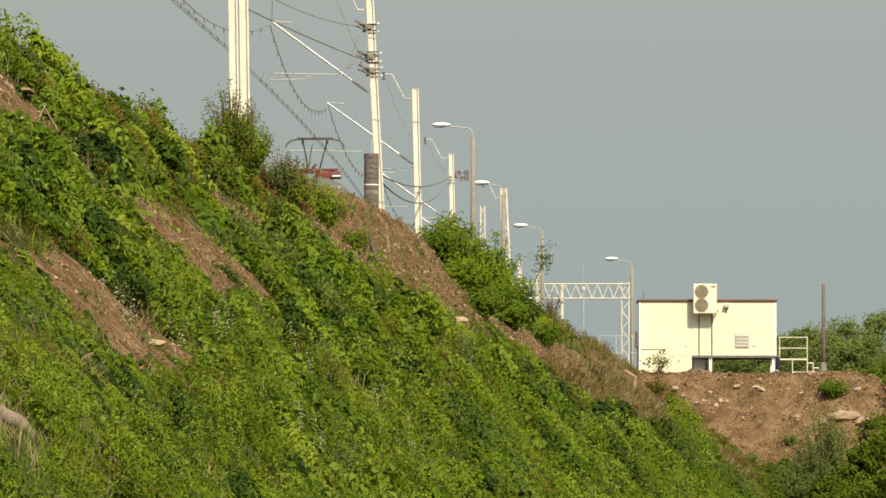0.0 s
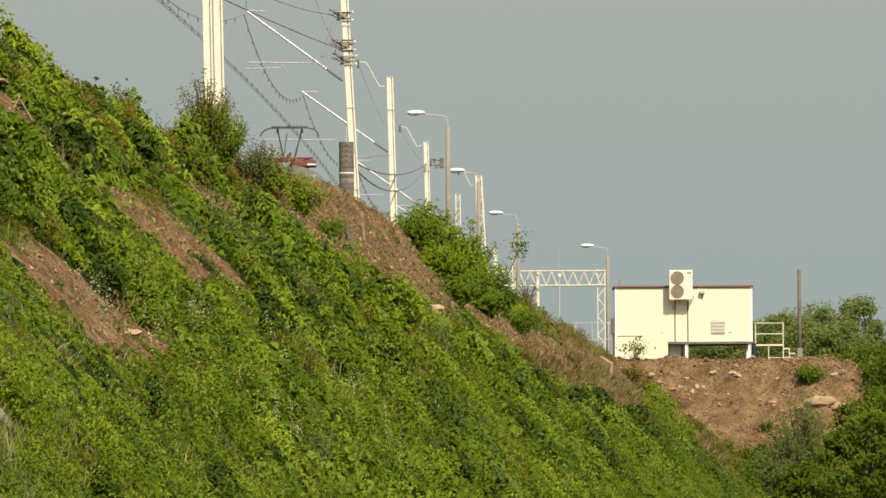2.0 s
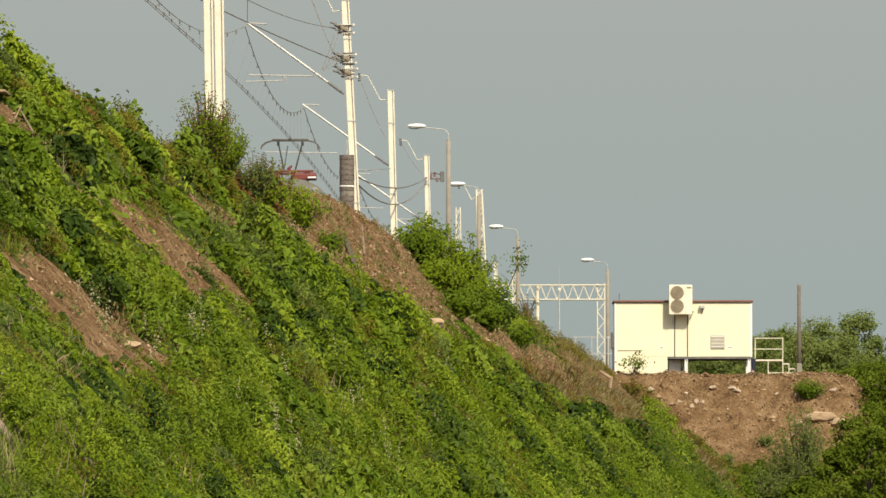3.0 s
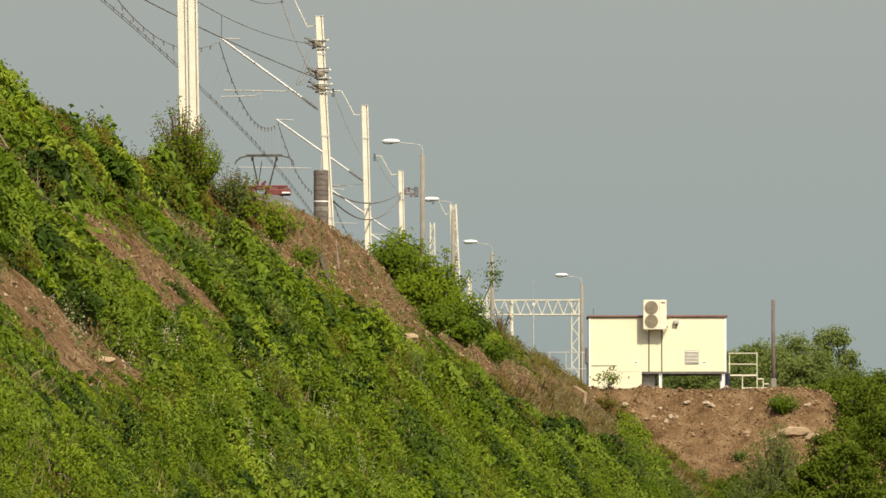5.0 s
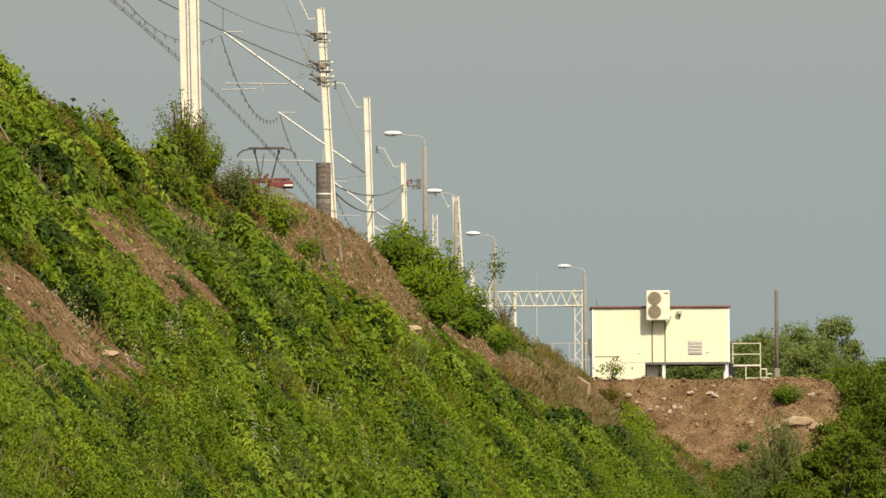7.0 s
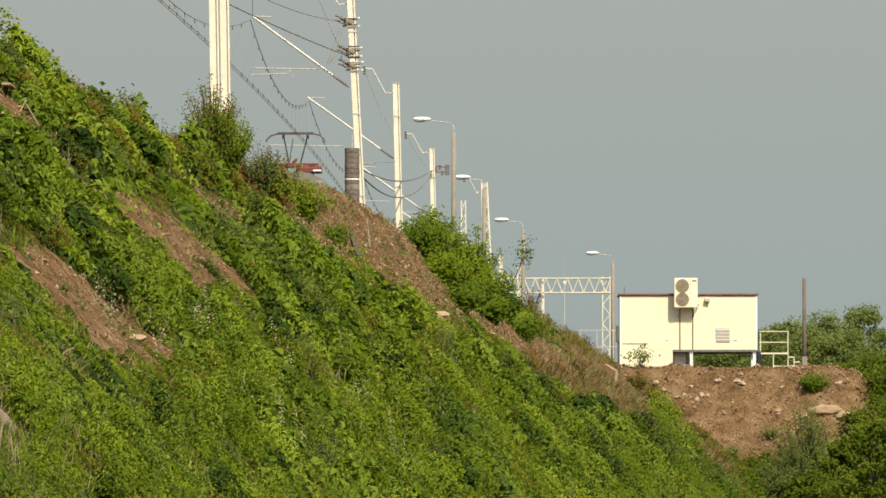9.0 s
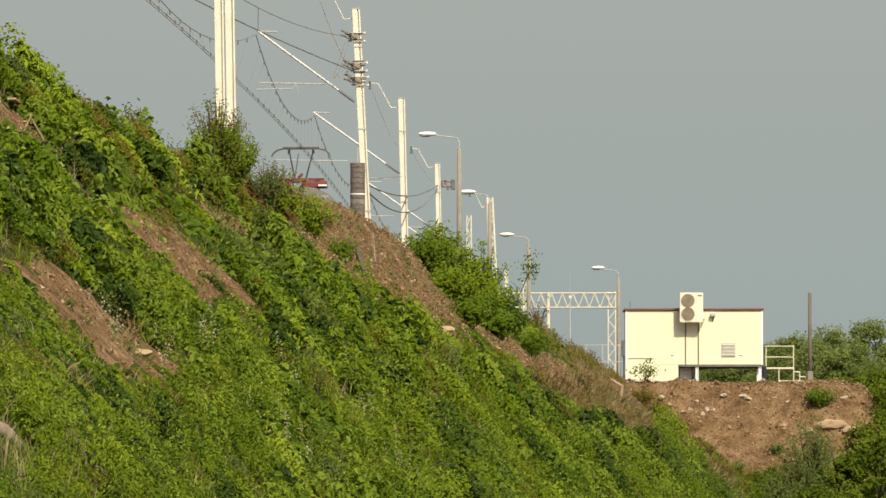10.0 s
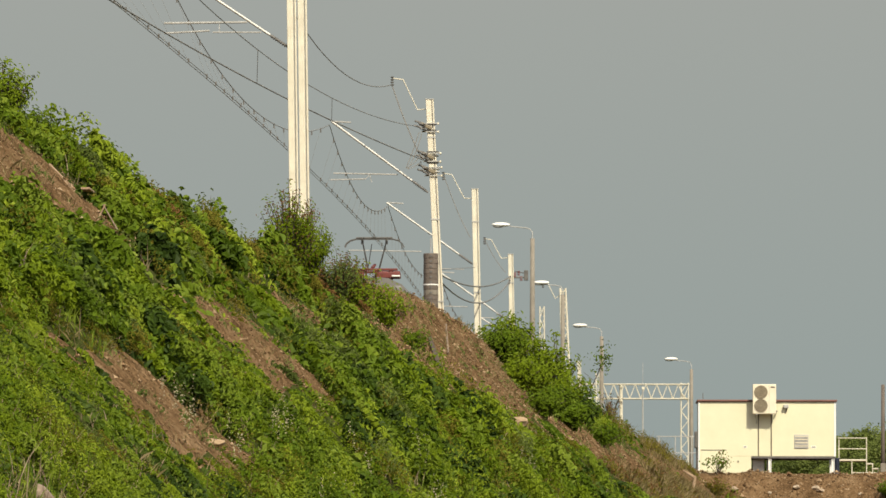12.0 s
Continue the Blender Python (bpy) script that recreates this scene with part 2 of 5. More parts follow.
# all but the bare ground gets the weedy soil with shade in its colour
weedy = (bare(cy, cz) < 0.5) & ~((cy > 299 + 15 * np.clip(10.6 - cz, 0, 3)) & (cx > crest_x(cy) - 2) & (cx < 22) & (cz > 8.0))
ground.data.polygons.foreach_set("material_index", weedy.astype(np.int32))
tagged(ground, "brown earth of the railway bank and valley floor", "ground", kind="structure")

# far hazy sky
bm = bm_new()
ring = [(3400 * math.sin(radians(a)), 3400 * math.cos(radians(a))) for a in range(-40, 41, 4)]
low = [bm.verts.new((x, y, -60)) for x, y in ring]
high = [bm.verts.new((x, y, 900)) for x, y in ring]
for i in range(len(ring) - 1):
    bm.faces.new((low[i], low[i + 1], high[i + 1], high[i]))
tagged(obj("backdrop", bm, HAZE), "pale grey hazy summer sky", "sky", kind="structure")


# ---- leaves ----
rng = np.random.default_rng(7)


def leaf_cloud(name, centres, normals, sizes, mat, slim=0.55, full=True, tone=None, axes=None):
    """One mesh of folded leaves: a tip, two raised sides and a stalk end each."""
    n = len(centres)
    a = np.cross(normals, rng.normal(size=(n, 3))) if axes is None else axes
    a /= np.linalg.norm(a, axis=1, keepdims=True) + 1e-9
    b = np.cross(normals, a)
    s = sizes[:, None]
    lift = normals * s * 0.16
    stalk, tip = centres - a * s * 0.5, centres + a * s * 0.5 - lift * 0.6
    w = b * s * slim * 0.5
    if full:
        v = np.stack([stalk, centres - a * s * 0.18 + w * 0.9 + lift, centres + a * s * 0.18 + w * 0.75 + lift * 0.8, tip,
                      centres + a * s * 0.18 - w * 0.75 + lift * 0.8, centres - a * s * 0.18 - w * 0.9 + lift], 1)
        o = np.arange(n)[:, None] * 6
        loops = np.concatenate([o + [0, 1, 2, 3], o + [0, 3, 4, 5]], 1).ravel()
        counts = np.full(n * 2, 4)
    else:
        v = np.stack([stalk, centres + w + lift, tip, centres - w + lift], 1)
        o = np.arange(n)[:, None] * 4
        loops = np.concatenate([o + [0, 1, 2], o + [0, 2, 3]], 1).ravel()
        counts = np.full(n * 2, 3)
    ob = raw_mesh(name, v.reshape(-1, 3), counts, loops, mat)
    tone = np.full(n, 0.5) if tone is None else tone
    ob.data.attributes.new("tone", "FLOAT", "POINT").data.foreach_set("value", np.repeat(tone, v.shape[1]).astype(np.float32))
    return ob


def plant_leaves(x, y, radius, height, count, leaf, lumps=6):
    """Domed plants at x, y (arrays) made of leafy lumps: leaves lie like scales over each lump, tips hanging outward."""
    n = len(x)
    la, lq = rng.uniform(0, 2 * np.pi, (n, lumps)), rng.uniform(0, 1, (n, lumps)) ** 0.7
    lr = np.sqrt(rng.uniform(0.05, 1, (n, lumps))) * (1.0 - 0.5 * lq) * radius[:, None]
    ls = rng.uniform(0.34, 0.6, (n, lumps)) * radius[:, None]
    k = np.repeat(np.arange(n), count)
    m = len(k)
    j = rng.integers(0, lumps, m)
    d = rng.normal(size=(m, 3)) + np.array([0.1, -0.45, 0.45])
    d /= np.linalg.norm(d, axis=1, keepdims=True)
    s = ls[k, j] * rng.uniform(0.55, 1.12, m)
    tall = np.clip(height[k] / (2 * radius[k]), 0.35, 1.5)
    px = x[k] + np.cos(la[k, j]) * lr[k, j] + d[:, 0] * s
    py = y[k] + np.sin(la[k, j]) * lr[k, j] + d[:, 1] * s
    gz = land(px, py)
    pz = np.maximum(gz + 0.02, gz + (height[k] - ls[k, j] * tall) * (0.25 + 0.75 * lq[k, j]) + d[:, 2] * s * tall)
    axis = np.stack([d[:, 0], d[:, 1] * 0.8, -0.55 + 0 * s], 1) + rng.normal(size=(m, 3)) * 0.65
    nrm = d * 0.62 + 0.42 * np.array(SUN) + rng.normal(size=(m, 3)) * 0.3
    nrm /= np.linalg.norm(nrm, axis=1, keepdims=True)
    axis = axis - nrm * (nrm * axis).sum(1, keepdims=True)
    axis /= np.linalg.norm(axis, axis=1, keepdims=True)
    size = leaf[k] * rng.uniform(0.5, 1.3, m)
    return np.stack([px, py, pz], 1), nrm, size, k, axis


def before_bare(y, z):
    """1 where a bare strip lies a little further along and up the bank."""
    near = np.max([bare(y + d, z + d * f) for d in (2, 4, 7, 10, 14) for f in (0.03, 0.07, 0.11)], 0)
    far = np.max([bare(y + d, z + d * f) for d in (18, 24, 30) for f in (0.02, 0.045)], 0)
    return np.maximum(near, far * (y > 205))


def by_timber(x, y):
    """True on the trampled spots where logs and branches lie."""
    spots = [(-4.7, 83.6), (-4.65, 81.0), (-4.55, 78.6)]
    return np.min([np.hypot((x - a) * 4, y - b) for a, b in spots], 0) < 2.4


def foot_y(z):
    """How far along the line the green growth reaches at height z; dry weeds and the pad follow."""
    return 299 + 16 * np.clip(10.6 - z, 0, 4)


def bank_spots(n, y0, y1, power=2.0):
    """Places on the bank, thicker near the valley end of the line, none on the bare strips."""
    q = rng.uniform(0, 1, n)
    e = 1 - power
    y = (y0 ** e + q * (y1 ** e - y0 ** e)) ** (1 / e)
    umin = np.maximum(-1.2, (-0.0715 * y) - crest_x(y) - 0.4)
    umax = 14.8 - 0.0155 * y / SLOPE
    u = umin + rng.uniform(0, 1, n) * (umax - umin)
    x = u + crest_x(y)
    z = land(x, y)
    keep = (bare(y, z) < 0.5) & (umax > umin) & (y < foot_y(z) + rng.normal(0, 3, n))
    return x[keep], y[keep], z[keep]


def cover(name, mat, label, x, y, radius, height, count, leaf, full=False, slim=0.55):
    c, nr, sz, k, axis = plant_leaves(x, y, radius, height, count, leaf)
    own = rng.uniform(0, 1, len(x))[k]
    return tagged(leaf_cloud(name, c, nr, sz, mat, slim, full, own, axis), label, "weeds", kind="stuff")


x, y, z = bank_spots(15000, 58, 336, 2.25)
across = x - crest_x(y)
zone = 0.8 * wobble(across, y * 0.16, 1.3, 0.4) + 0.6 * wobble(across, y * 0.2, 2.9, 2.0) + rng.normal(0, 0.16, len(x))
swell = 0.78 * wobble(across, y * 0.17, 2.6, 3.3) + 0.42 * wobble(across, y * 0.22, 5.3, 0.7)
withered = wobble(across, y * 0.15, 2.1, 5.1) + 0.5 * wobble(across, y * 0.2, 4.7, 1.1)
mixed = rng.uniform(0, 1, len(x))
upper = (z > 6.4 + 0.012 * y) & (y < 215)
crown = (across < 1.6) & (y > 92) & (y < 300)
kinds = np.where(zone > 0.3, 0, np.where(zone > -0.35, 1, np.where(zone > -0.8, 7, 3)))
kinds[mixed < 0.14] = 6
kinds[~upper & (mixed > 0.14) & (mixed < 0.14 + 0.36 * np.clip((125 - y) / 40, 0.25, 1))] = 0
kinds[upper & (zone > -0.5) & (mixed > 0.3)] = 4
kinds[upper & (zone > 0.3) & (mixed > 0.25)] = 5
kinds[upper & (zone < -0.1) & (mixed > 0.5)] = 7
kinds[(withered > 0.6) | (mixed > 0.92 - 0.08 * (z < 6))] = 8
kinds[crown & ((kinds == 2) | (kinds == 6) | (kinds == 7))] = 4
ahead = before_bare(y, z)
kinds[(ahead > 0.5) & ((kinds == 2) | (kinds == 6) | (kinds == 7))] = 0
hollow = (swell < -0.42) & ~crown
# hollows take the dark leaf, its colour standing in for their shade
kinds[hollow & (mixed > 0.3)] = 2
gone = hollow & (rng.uniform(0, 1, len(x)) < 0.35)
kinds[gone | by_timber(x, y)] = -1
# label, leaf length, height, radius, leaves, rounder mesh, leaf breadth
COVERS = [
    ("weed_cover", LEAF_BRIGHT, "bright yellow-green nettles and weeds covering the bank", 0.085, 0.5, 0.32, 46, False, 0.42),
    ("bramble_cover", LEAF_MID, "mid-green leafy brambles covering the railway bank", 0.12, 0.6, 0.36, 36, False, 0.55),
    ("dark_bramble_cover", LEAF_DARK, "bramble clumps in the hollows of the bank, leaves darkened for shade", 0.16, 0.55, 0.42, 24, True, 0.72),
    ("mugwort_cover", LEAF_GREY, "grey-green feathery weeds growing on the bank", 0.09, 0.7, 0.24, 40, False, 0.3),
    ("knotweed_cover", LEAF_MID, "broad-leaved green scrub high on the bank", 0.165, 0.75, 0.38, 36, True, 0.72),
    ("sapling_cover", LEAF_BRIGHT, "light green broad-leaved saplings high on the bank", 0.14, 0.8, 0.38, 36, True, 0.5),
    ("goldenrod_cover", LEAF_BRIGHT, "upright narrow-leaved yellow-green weeds on the bank", 0.12, 0.85, 0.2, 40, False, 0.26),
    ("broad_leaf_cover", LEAF_MID, "broad-leaved raspberry canes on the bank", 0.17, 0.75, 0.38, 28, True, 0.68),
    ("olive_weed_cover", LEAF_OLIVE, "olive-brown withering weeds scattered over the bank", 0.08, 0.5, 0.32, 44, False, 0.32)]
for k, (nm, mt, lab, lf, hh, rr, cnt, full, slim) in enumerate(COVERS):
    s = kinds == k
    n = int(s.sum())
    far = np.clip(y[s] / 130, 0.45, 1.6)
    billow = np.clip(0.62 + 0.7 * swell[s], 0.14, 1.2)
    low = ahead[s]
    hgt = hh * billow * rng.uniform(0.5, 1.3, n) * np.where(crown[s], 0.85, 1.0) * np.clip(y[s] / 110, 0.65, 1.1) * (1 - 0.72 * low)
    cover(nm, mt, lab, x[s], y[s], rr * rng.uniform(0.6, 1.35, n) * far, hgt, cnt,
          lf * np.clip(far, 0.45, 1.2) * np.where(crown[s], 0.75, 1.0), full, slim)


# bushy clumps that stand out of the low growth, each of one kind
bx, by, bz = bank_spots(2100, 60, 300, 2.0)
clear = (bx - crest_x(by) > 1.2) & ((before_bare(by, bz) < 0.5) | (rng.uniform(0, 1, len(bx)) < 0.8))
bx, by, bz = bx[clear], by[clear], bz[clear]
clear = ~by_timber(bx, by)
bx, by, bz = bx[clear], by[clear], bz[clear]
hides = before_bare(by, bz)
patch = wobble(bx - crest_x(by), by * 0.16, 1.3, 0.4) + 0.6 * wobble(bx - crest_x(by), by * 0.2, 2.9, 2.0)
pick = np.clip(0.5 - 0.24 * patch + 0.1 * (bz > 6.4 + 0.012 * by) - 0.16 * (bz < 5.2) + rng.normal(0, 0.2, len(bx)), 0, 0.999)
pick = np.where(rng.uniform(0, 1, len(bx)) < 0.45, rng.uniform(0, 1, len(bx)), pick)
for nm, mt, lab, lo, hi, lf, slim, full in (
        ("nettle_foliage", LEAF_BRIGHT, "swelling bright green nettle clumps on the bank", 0.0, 0.22, 0.095, 0.42, False),
        ("elder_foliage", LEAF_BRIGHT, "light green leafy elder shoots on the bank", 0.22, 0.44, 0.13, 0.55, True),
        ("bramble_foliage", LEAF_MID, "rounded mid-green bramble mounds on the bank", 0.44, 0.68, 0.12, 0.6, True),
        ("raspberry_foliage", LEAF_MID, "broad-leaved green raspberry mounds on the bank", 0.68, 0.75, 0.16, 0.7, True),
        ("mugwort_foliage", LEAF_GREY, "feathery grey-green mugwort clumps on the bank", 0.75, 0.80, 0.11, 0.28, False),
        ("dark_bramble_foliage", LEAF_DARK, "swelling dark-leaved bramble mounds on the bank", 0.80, 0.90, 0.15, 0.75, True),
        ("withered_foliage", LEAF_OLIVE, "olive-brown withering clumps on the bank", 0.90, 1.01, 0.08, 0.35, False)):
    s = (pick >= lo) & (pick < hi)
    n = int(s.sum())
    size = (0.10 + 0.0021 * by[s]) * rng.uniform(0.6, 1.4, n) * (1 - 0.4 * hides[s])
    tall = size * rng.uniform(1.3, 2.6, n) * np.clip(0.6 + 0.4 * (bx[s] - crest_x(by[s])) / 4, 0.6, 1) * (1 - 0.68 * hides[s])
    fine = np.clip((bz[s] - 2.5) / 5, 0.62, 1)
    cover(nm, mt, lab, bx[s], by[s], size, tall, 240, lf * fine * np.clip(by[s] / 130, 0.5, 1.12), full, slim)


def clump_run(name, mat, label, spots, each, reach, size, leaf, slim, full):
    """A few plants of one kind round each of the spots, loosely strung along the line."""
    px = np.concatenate([a + rng.normal(0, reach, each) for a, b in spots])
    py = np.concatenate([b + rng.normal(0, reach * 7, each) for a, b in spots])
    r = size * rng.uniform(0.7, 1.4, len(px))
    return cover(name, mat, label, px, py, r, r * rng.uniform(1.2, 2.2, len(px)), 200, np.full(len(px), leaf), full, slim)


# dark leaf colour paints the shade of the deepest hollows
clump_run("dark_burdock", LEAF_DARK, "large-leaved burdock in the hollows of the bank, leaves darkened for shade",
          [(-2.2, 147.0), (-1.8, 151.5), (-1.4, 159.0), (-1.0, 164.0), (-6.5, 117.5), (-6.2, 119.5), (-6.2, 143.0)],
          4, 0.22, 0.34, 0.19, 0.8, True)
clump_run("crest_scrub", LEAF_BRIGHT, "light green leafy scrub along the crest of the bank",
          [(-8.9, 153.0), (-8.4, 158.0), (-8.0, 162.0), (-7.6, 166.0), (-7.2, 170.0), (-6.8, 174.5)], 4, 0.18, 0.44, 0.11, 0.5, True)
clump_run("withered_scrub", LEAF_OLIVE, "withered olive scrub on the upper bank",
          [(-7.4, 147.0), (-6.7, 165.0), (-6.4, 156.5), (-5.6, 172.0), (-1.2, 172.5), (-2.6, 157.5), (-4.6, 183.0), (-1.6, 178.0)], 5, 0.35, 0.34, 0.09, 0.4, False)
clump_run("russet_scrub", LEAF_RUSSET, "dry russet scrub on the upper bank",
          [(-5.5, 179.0), (-4.4, 191.0), (-3.9, 196.0), (-7.0, 160.0)], 4, 0.3, 0.28, 0.09, 0.4, False)


def blades(name, mat, label, x, y, count, length, width, lean=0.35, z0=None):
    """Tufts of narrow bent blades."""
    k = np.repeat(np.arange(len(x)), count)
    m = len(k)
    bx, by = x[k] + rng.normal(0, 0.12, m), y[k] + rng.normal(0, 0.12, m)
    base = np.stack([bx, by, land(bx, by)], 1)
    L = length[k] * rng.uniform(0.5, 1.2, m)
    d = np.stack([rng.normal(0, lean, m), rng.normal(0, lean, m), np.ones(m)], 1)
    d /= np.linalg.norm(d, axis=1, keepdims=True)
    side = np.stack([np.ones(m), rng.normal(0, 0.5, m), np.zeros(m)], 1) * (width[k] * 0.5)[:, None]
    mid = base + d * (L * 0.55)[:, None]
    tip = base + d * L[:, None] + np.stack([d[:, 0], d[:, 1], -0.3 * np.abs(d[:, 0])], 1) * (L * 0.35)[:, None]
    v = np.stack([base - side, base + side, mid + side * 0.8, tip, mid - side * 0.8], 1)
    o = np.arange(m)[:, None] * 5
    ob = raw_mesh(name, v.reshape(-1, 3), np.full(m, 5), (o + [0, 1, 2, 3, 4]).ravel(), mat)
    return tagged(ob, label, "grass", kind="stuff")


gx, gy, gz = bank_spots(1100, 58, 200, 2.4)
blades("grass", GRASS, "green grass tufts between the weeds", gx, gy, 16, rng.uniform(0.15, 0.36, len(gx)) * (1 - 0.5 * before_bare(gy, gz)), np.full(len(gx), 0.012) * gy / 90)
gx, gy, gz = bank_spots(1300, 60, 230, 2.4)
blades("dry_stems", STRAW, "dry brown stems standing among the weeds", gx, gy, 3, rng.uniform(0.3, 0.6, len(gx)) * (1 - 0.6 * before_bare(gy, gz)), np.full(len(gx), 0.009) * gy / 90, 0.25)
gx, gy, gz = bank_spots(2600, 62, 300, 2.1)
dead = wobble(gx - crest_x(gy), gy * 0.15, 2.1, 5.1) + 0.5 * wobble(gx - crest_x(gy), gy * 0.2, 4.7, 1.1) > 0.8
gx, gy = gx[dead], gy[dead]
blades("dead_tangle", DRY_GRASS, "low brown tangle of dead stems on the bank", gx, gy, 16, rng.uniform(0.12, 0.32, len(gx)), np.full(len(gx), 0.012) * gy / 100, 0.7)
# thin growth on the bare strips
ty, tz = [], []
for y0, y1, z0, z1 in BARE:
    n = int((y1 - y0) * (z1 - z0) * 2.2)
    ty.append(rng.uniform(y0, y1, n))
    tz.append(rng.uniform(z0, min(z1, RAIL_Z), n))
ty, tz = np.concatenate(ty), np.concatenate(tz)
tx = crest_x(ty) + (RAIL_Z - tz) / SLOPE
some = rng.uniform(0, 1, len(ty)) < 0.5
blades("strip_straw", DRY_GRASS, "sparse dry straw on the bare strips", tx[some], ty[some], 9, rng.uniform(0.1, 0.3, some.sum()), np.full(some.sum(), 0.010) * ty[some] / 110, 0.8)
few = rng.uniform(0, 1, len(ty)) < 0.2
cover("strip_weeds", LEAF_GREY, "a few small weeds on the bare strips", tx[few], ty[few], np.full(few.sum(), 0.14), np.full(few.sum(), 0.16), 18, np.full(few.sum(), 0.07))
gy = rng.uniform(262, 336, 300)
gx = crest_x(gy) + rng.uniform(-2.4, 1.4, 300)
blades("dry_grass", DRY_GRASS, "dry straw-coloured grass along the crest of the bank", gx, gy, 16, rng.uniform(0.2, 0.6, 300), np.full(300, 0.022), 0.5)
few = rng.uniform(0, 1, 300) < 0.85
cover("crest_weeds", LEAF_OLIVE, "olive weeds along the crest of the bank", gx[few], gy[few], np.full(few.sum(), 0.4), rng.uniform(0.25, 0.6, few.sum()), 40, np.full(few.sum(), 0.10), False, 0.4)
gz = rng.uniform(7.6, 11.0, 1200)
gy = foot_y(gz) + rng.uniform(-5, 1, 1200) * (5 + 9 * (gz < 10)) + 5
gx = crest_x(gy) + (RAIL_Z - gz) / SLOPE
foot = (np.abs(land(gx, gy) - gz) < 0.35) & (gy < 336)
gx, gy = gx[foot], gy[foot]
blades("dry_weeds", DRY_GRASS, "reddish dry weeds at the foot of the earth pad", gx, gy, 20, rng.uniform(0.25, 0.7, len(gx)), np.full(len(gx), 0.03), 0.5)
few = rng.uniform(0, 1, len(gx)) < 0.3
cover("russet_weeds", LEAF_RUSSET, "low russet weeds at the foot of the earth pad", gx[few], gy[few], np.full(few.sum(), 0.4), rng.uniform(0.2, 0.7, few.sum()), 40, np.full(few.sum(), 0.11), False, 0.4)
few = rng.uniform(0, 1, len(gx)) < 0.5
cover("foot_weeds", LEAF_OLIVE, "olive weeds at the foot of the earth pad", gx[few], gy[few], np.full(few.sum(), 0.4), rng.uniform(0.2, 0.6, few.sum()), 40, np.full(few.sum(), 0.11), False, 0.4)
# green weeds creeping over the foot of the pad
gx, gy = rng.uniform(11.5, 15.4, 330), 331.0 + 4.6 * rng.uniform(0, 1, 330) ** 0.8
for nm, mt, lab, lo, hi in (("pad_weeds", LEAF_MID, "low green weeds on the foot of the earth pad", 0, 210), ("pad_olive_weeds", LEAF_OLIVE, "low olive weeds on the foot of the earth pad", 210, 330)):
    n = hi - lo
    cover(nm, mt, lab, gx[lo:hi], gy[lo:hi], rng.uniform(0.25, 0.55, n), rng.uniform(0.3, 0.8, n), 90, np.full(n, 0.12), False, 0.45)
# pale seed heads: small tilted florets on top of stems
PLUMES = [(-4.55, 105.71, 5.62), (-4.29, 105.85, 5.39), (-3.33, 121.41, 5.81), (-3.52, 118.79, 5.76), (-2.31, 130.76, 5.65), (-2.50, 113.73, 4.43), (-2.26, 116.07, 4.41), (-1.18, 137.03, 5.14), (-0.43, 133.64, 4.19), (-1.84, 113.41, 3.81), (-3.77, 107.49, 5.06), (0.62, 186.06, 7.52), (-1.54, 147.43, 6.31)]
sx = np.concatenate([p[0] + rng.normal(0, 0.12, 6) for p in PLUMES])
sy = np.concatenate([p[1] + rng.normal(0, 1.0, 6) for p in PLUMES])
k = np.repeat(np.arange(len(sx)), 16)
tall = rng.uniform(0.75, 1.15, len(sx))
cz = land(sx, sy)[k] + tall[k] - rng.uniform(0, 0.34, len(k))
cen = np.stack([sx[k] + rng.normal(0, 0.018, len(k)) + 0.15 * (cz - cz.mean()) * 0.1, sy[k] + rng.normal(0, 0.03, len(k)), cz], 1)
nn = rng.normal(size=(len(k), 3)) + (0, -0.6, 0.4)
nn /= np.linalg.norm(nn, axis=1, keepdims=True)
tagged(leaf_cloud("seed_heads", cen, nn, rng.uniform(0.018, 0.036, len(k)), SEED, 0.6, False), "pale dry seed heads among the weeds", "weeds", kind="stuff")


def clods(name, label, x, y, size, mat):
    """Loose clods and stones: squashed, jittered octahedra half sunk in the soil."""
    n = len(x)
    base = np.array([(1, 0, 0), (-1, 0, 0), (0, 1, 0), (0, -1, 0), (0, 0, 1), (0, 0, -1)], float)
    v = base[None] * size[:, None, None] * rng.uniform(0.5, 1.2, (n, 6, 1)) + rng.normal(0, 0.15, (n, 6, 3)) * size[:, None, None]
    v += np.stack([x, y, land(x, y) + size * 0.2], 1)[:, None]
    f = np.array([0, 2, 4, 2, 1, 4, 1, 3, 4, 3, 0, 4, 2, 0, 5, 1, 2, 5, 3, 1, 5, 0, 3, 5])
    ob = raw_mesh(name, v.reshape(-1, 3), np.full(n * 8, 3), (np.arange(n)[:, None] * 6 + f).ravel(), mat)
    return tagged(ob, label, "gravel", kind="stuff")


cx, cy = [], []
for y0, y1, z0, z1 in BARE:
    n = int((y1 - y0) * (z1 - z0) * 70)
    qy, qz = rng.uniform(y0 - 2, y1 + 2, n), rng.uniform(z0 - 0.5, min(z1, RAIL_Z + 0.4), n)
    cy.append(qy)
    cx.append(crest_x(qy) + (RAIL_Z - qz) / SLOPE)
cx, cy = np.concatenate(cx), np.concatenate(cy)
clods("clods", "loose brown clods and stones on the bare strips", cx, cy, 0.010 + rng.gamma(1.0, 0.009, len(cx)) * np.clip(cy / 130, 0.8, 1.3), PEBBLE)
cy = 341.5 - rng.uniform(0, 1, 9000) ** 1.1 * 9
cx = rng.uniform(7.5, 21.5, 9000)
clods("pad_rubble", "loose brown rubble on the front of the earth pad", cx, cy, 0.018 + rng.gamma(1.1, 0.017, 9000), PEBBLE)

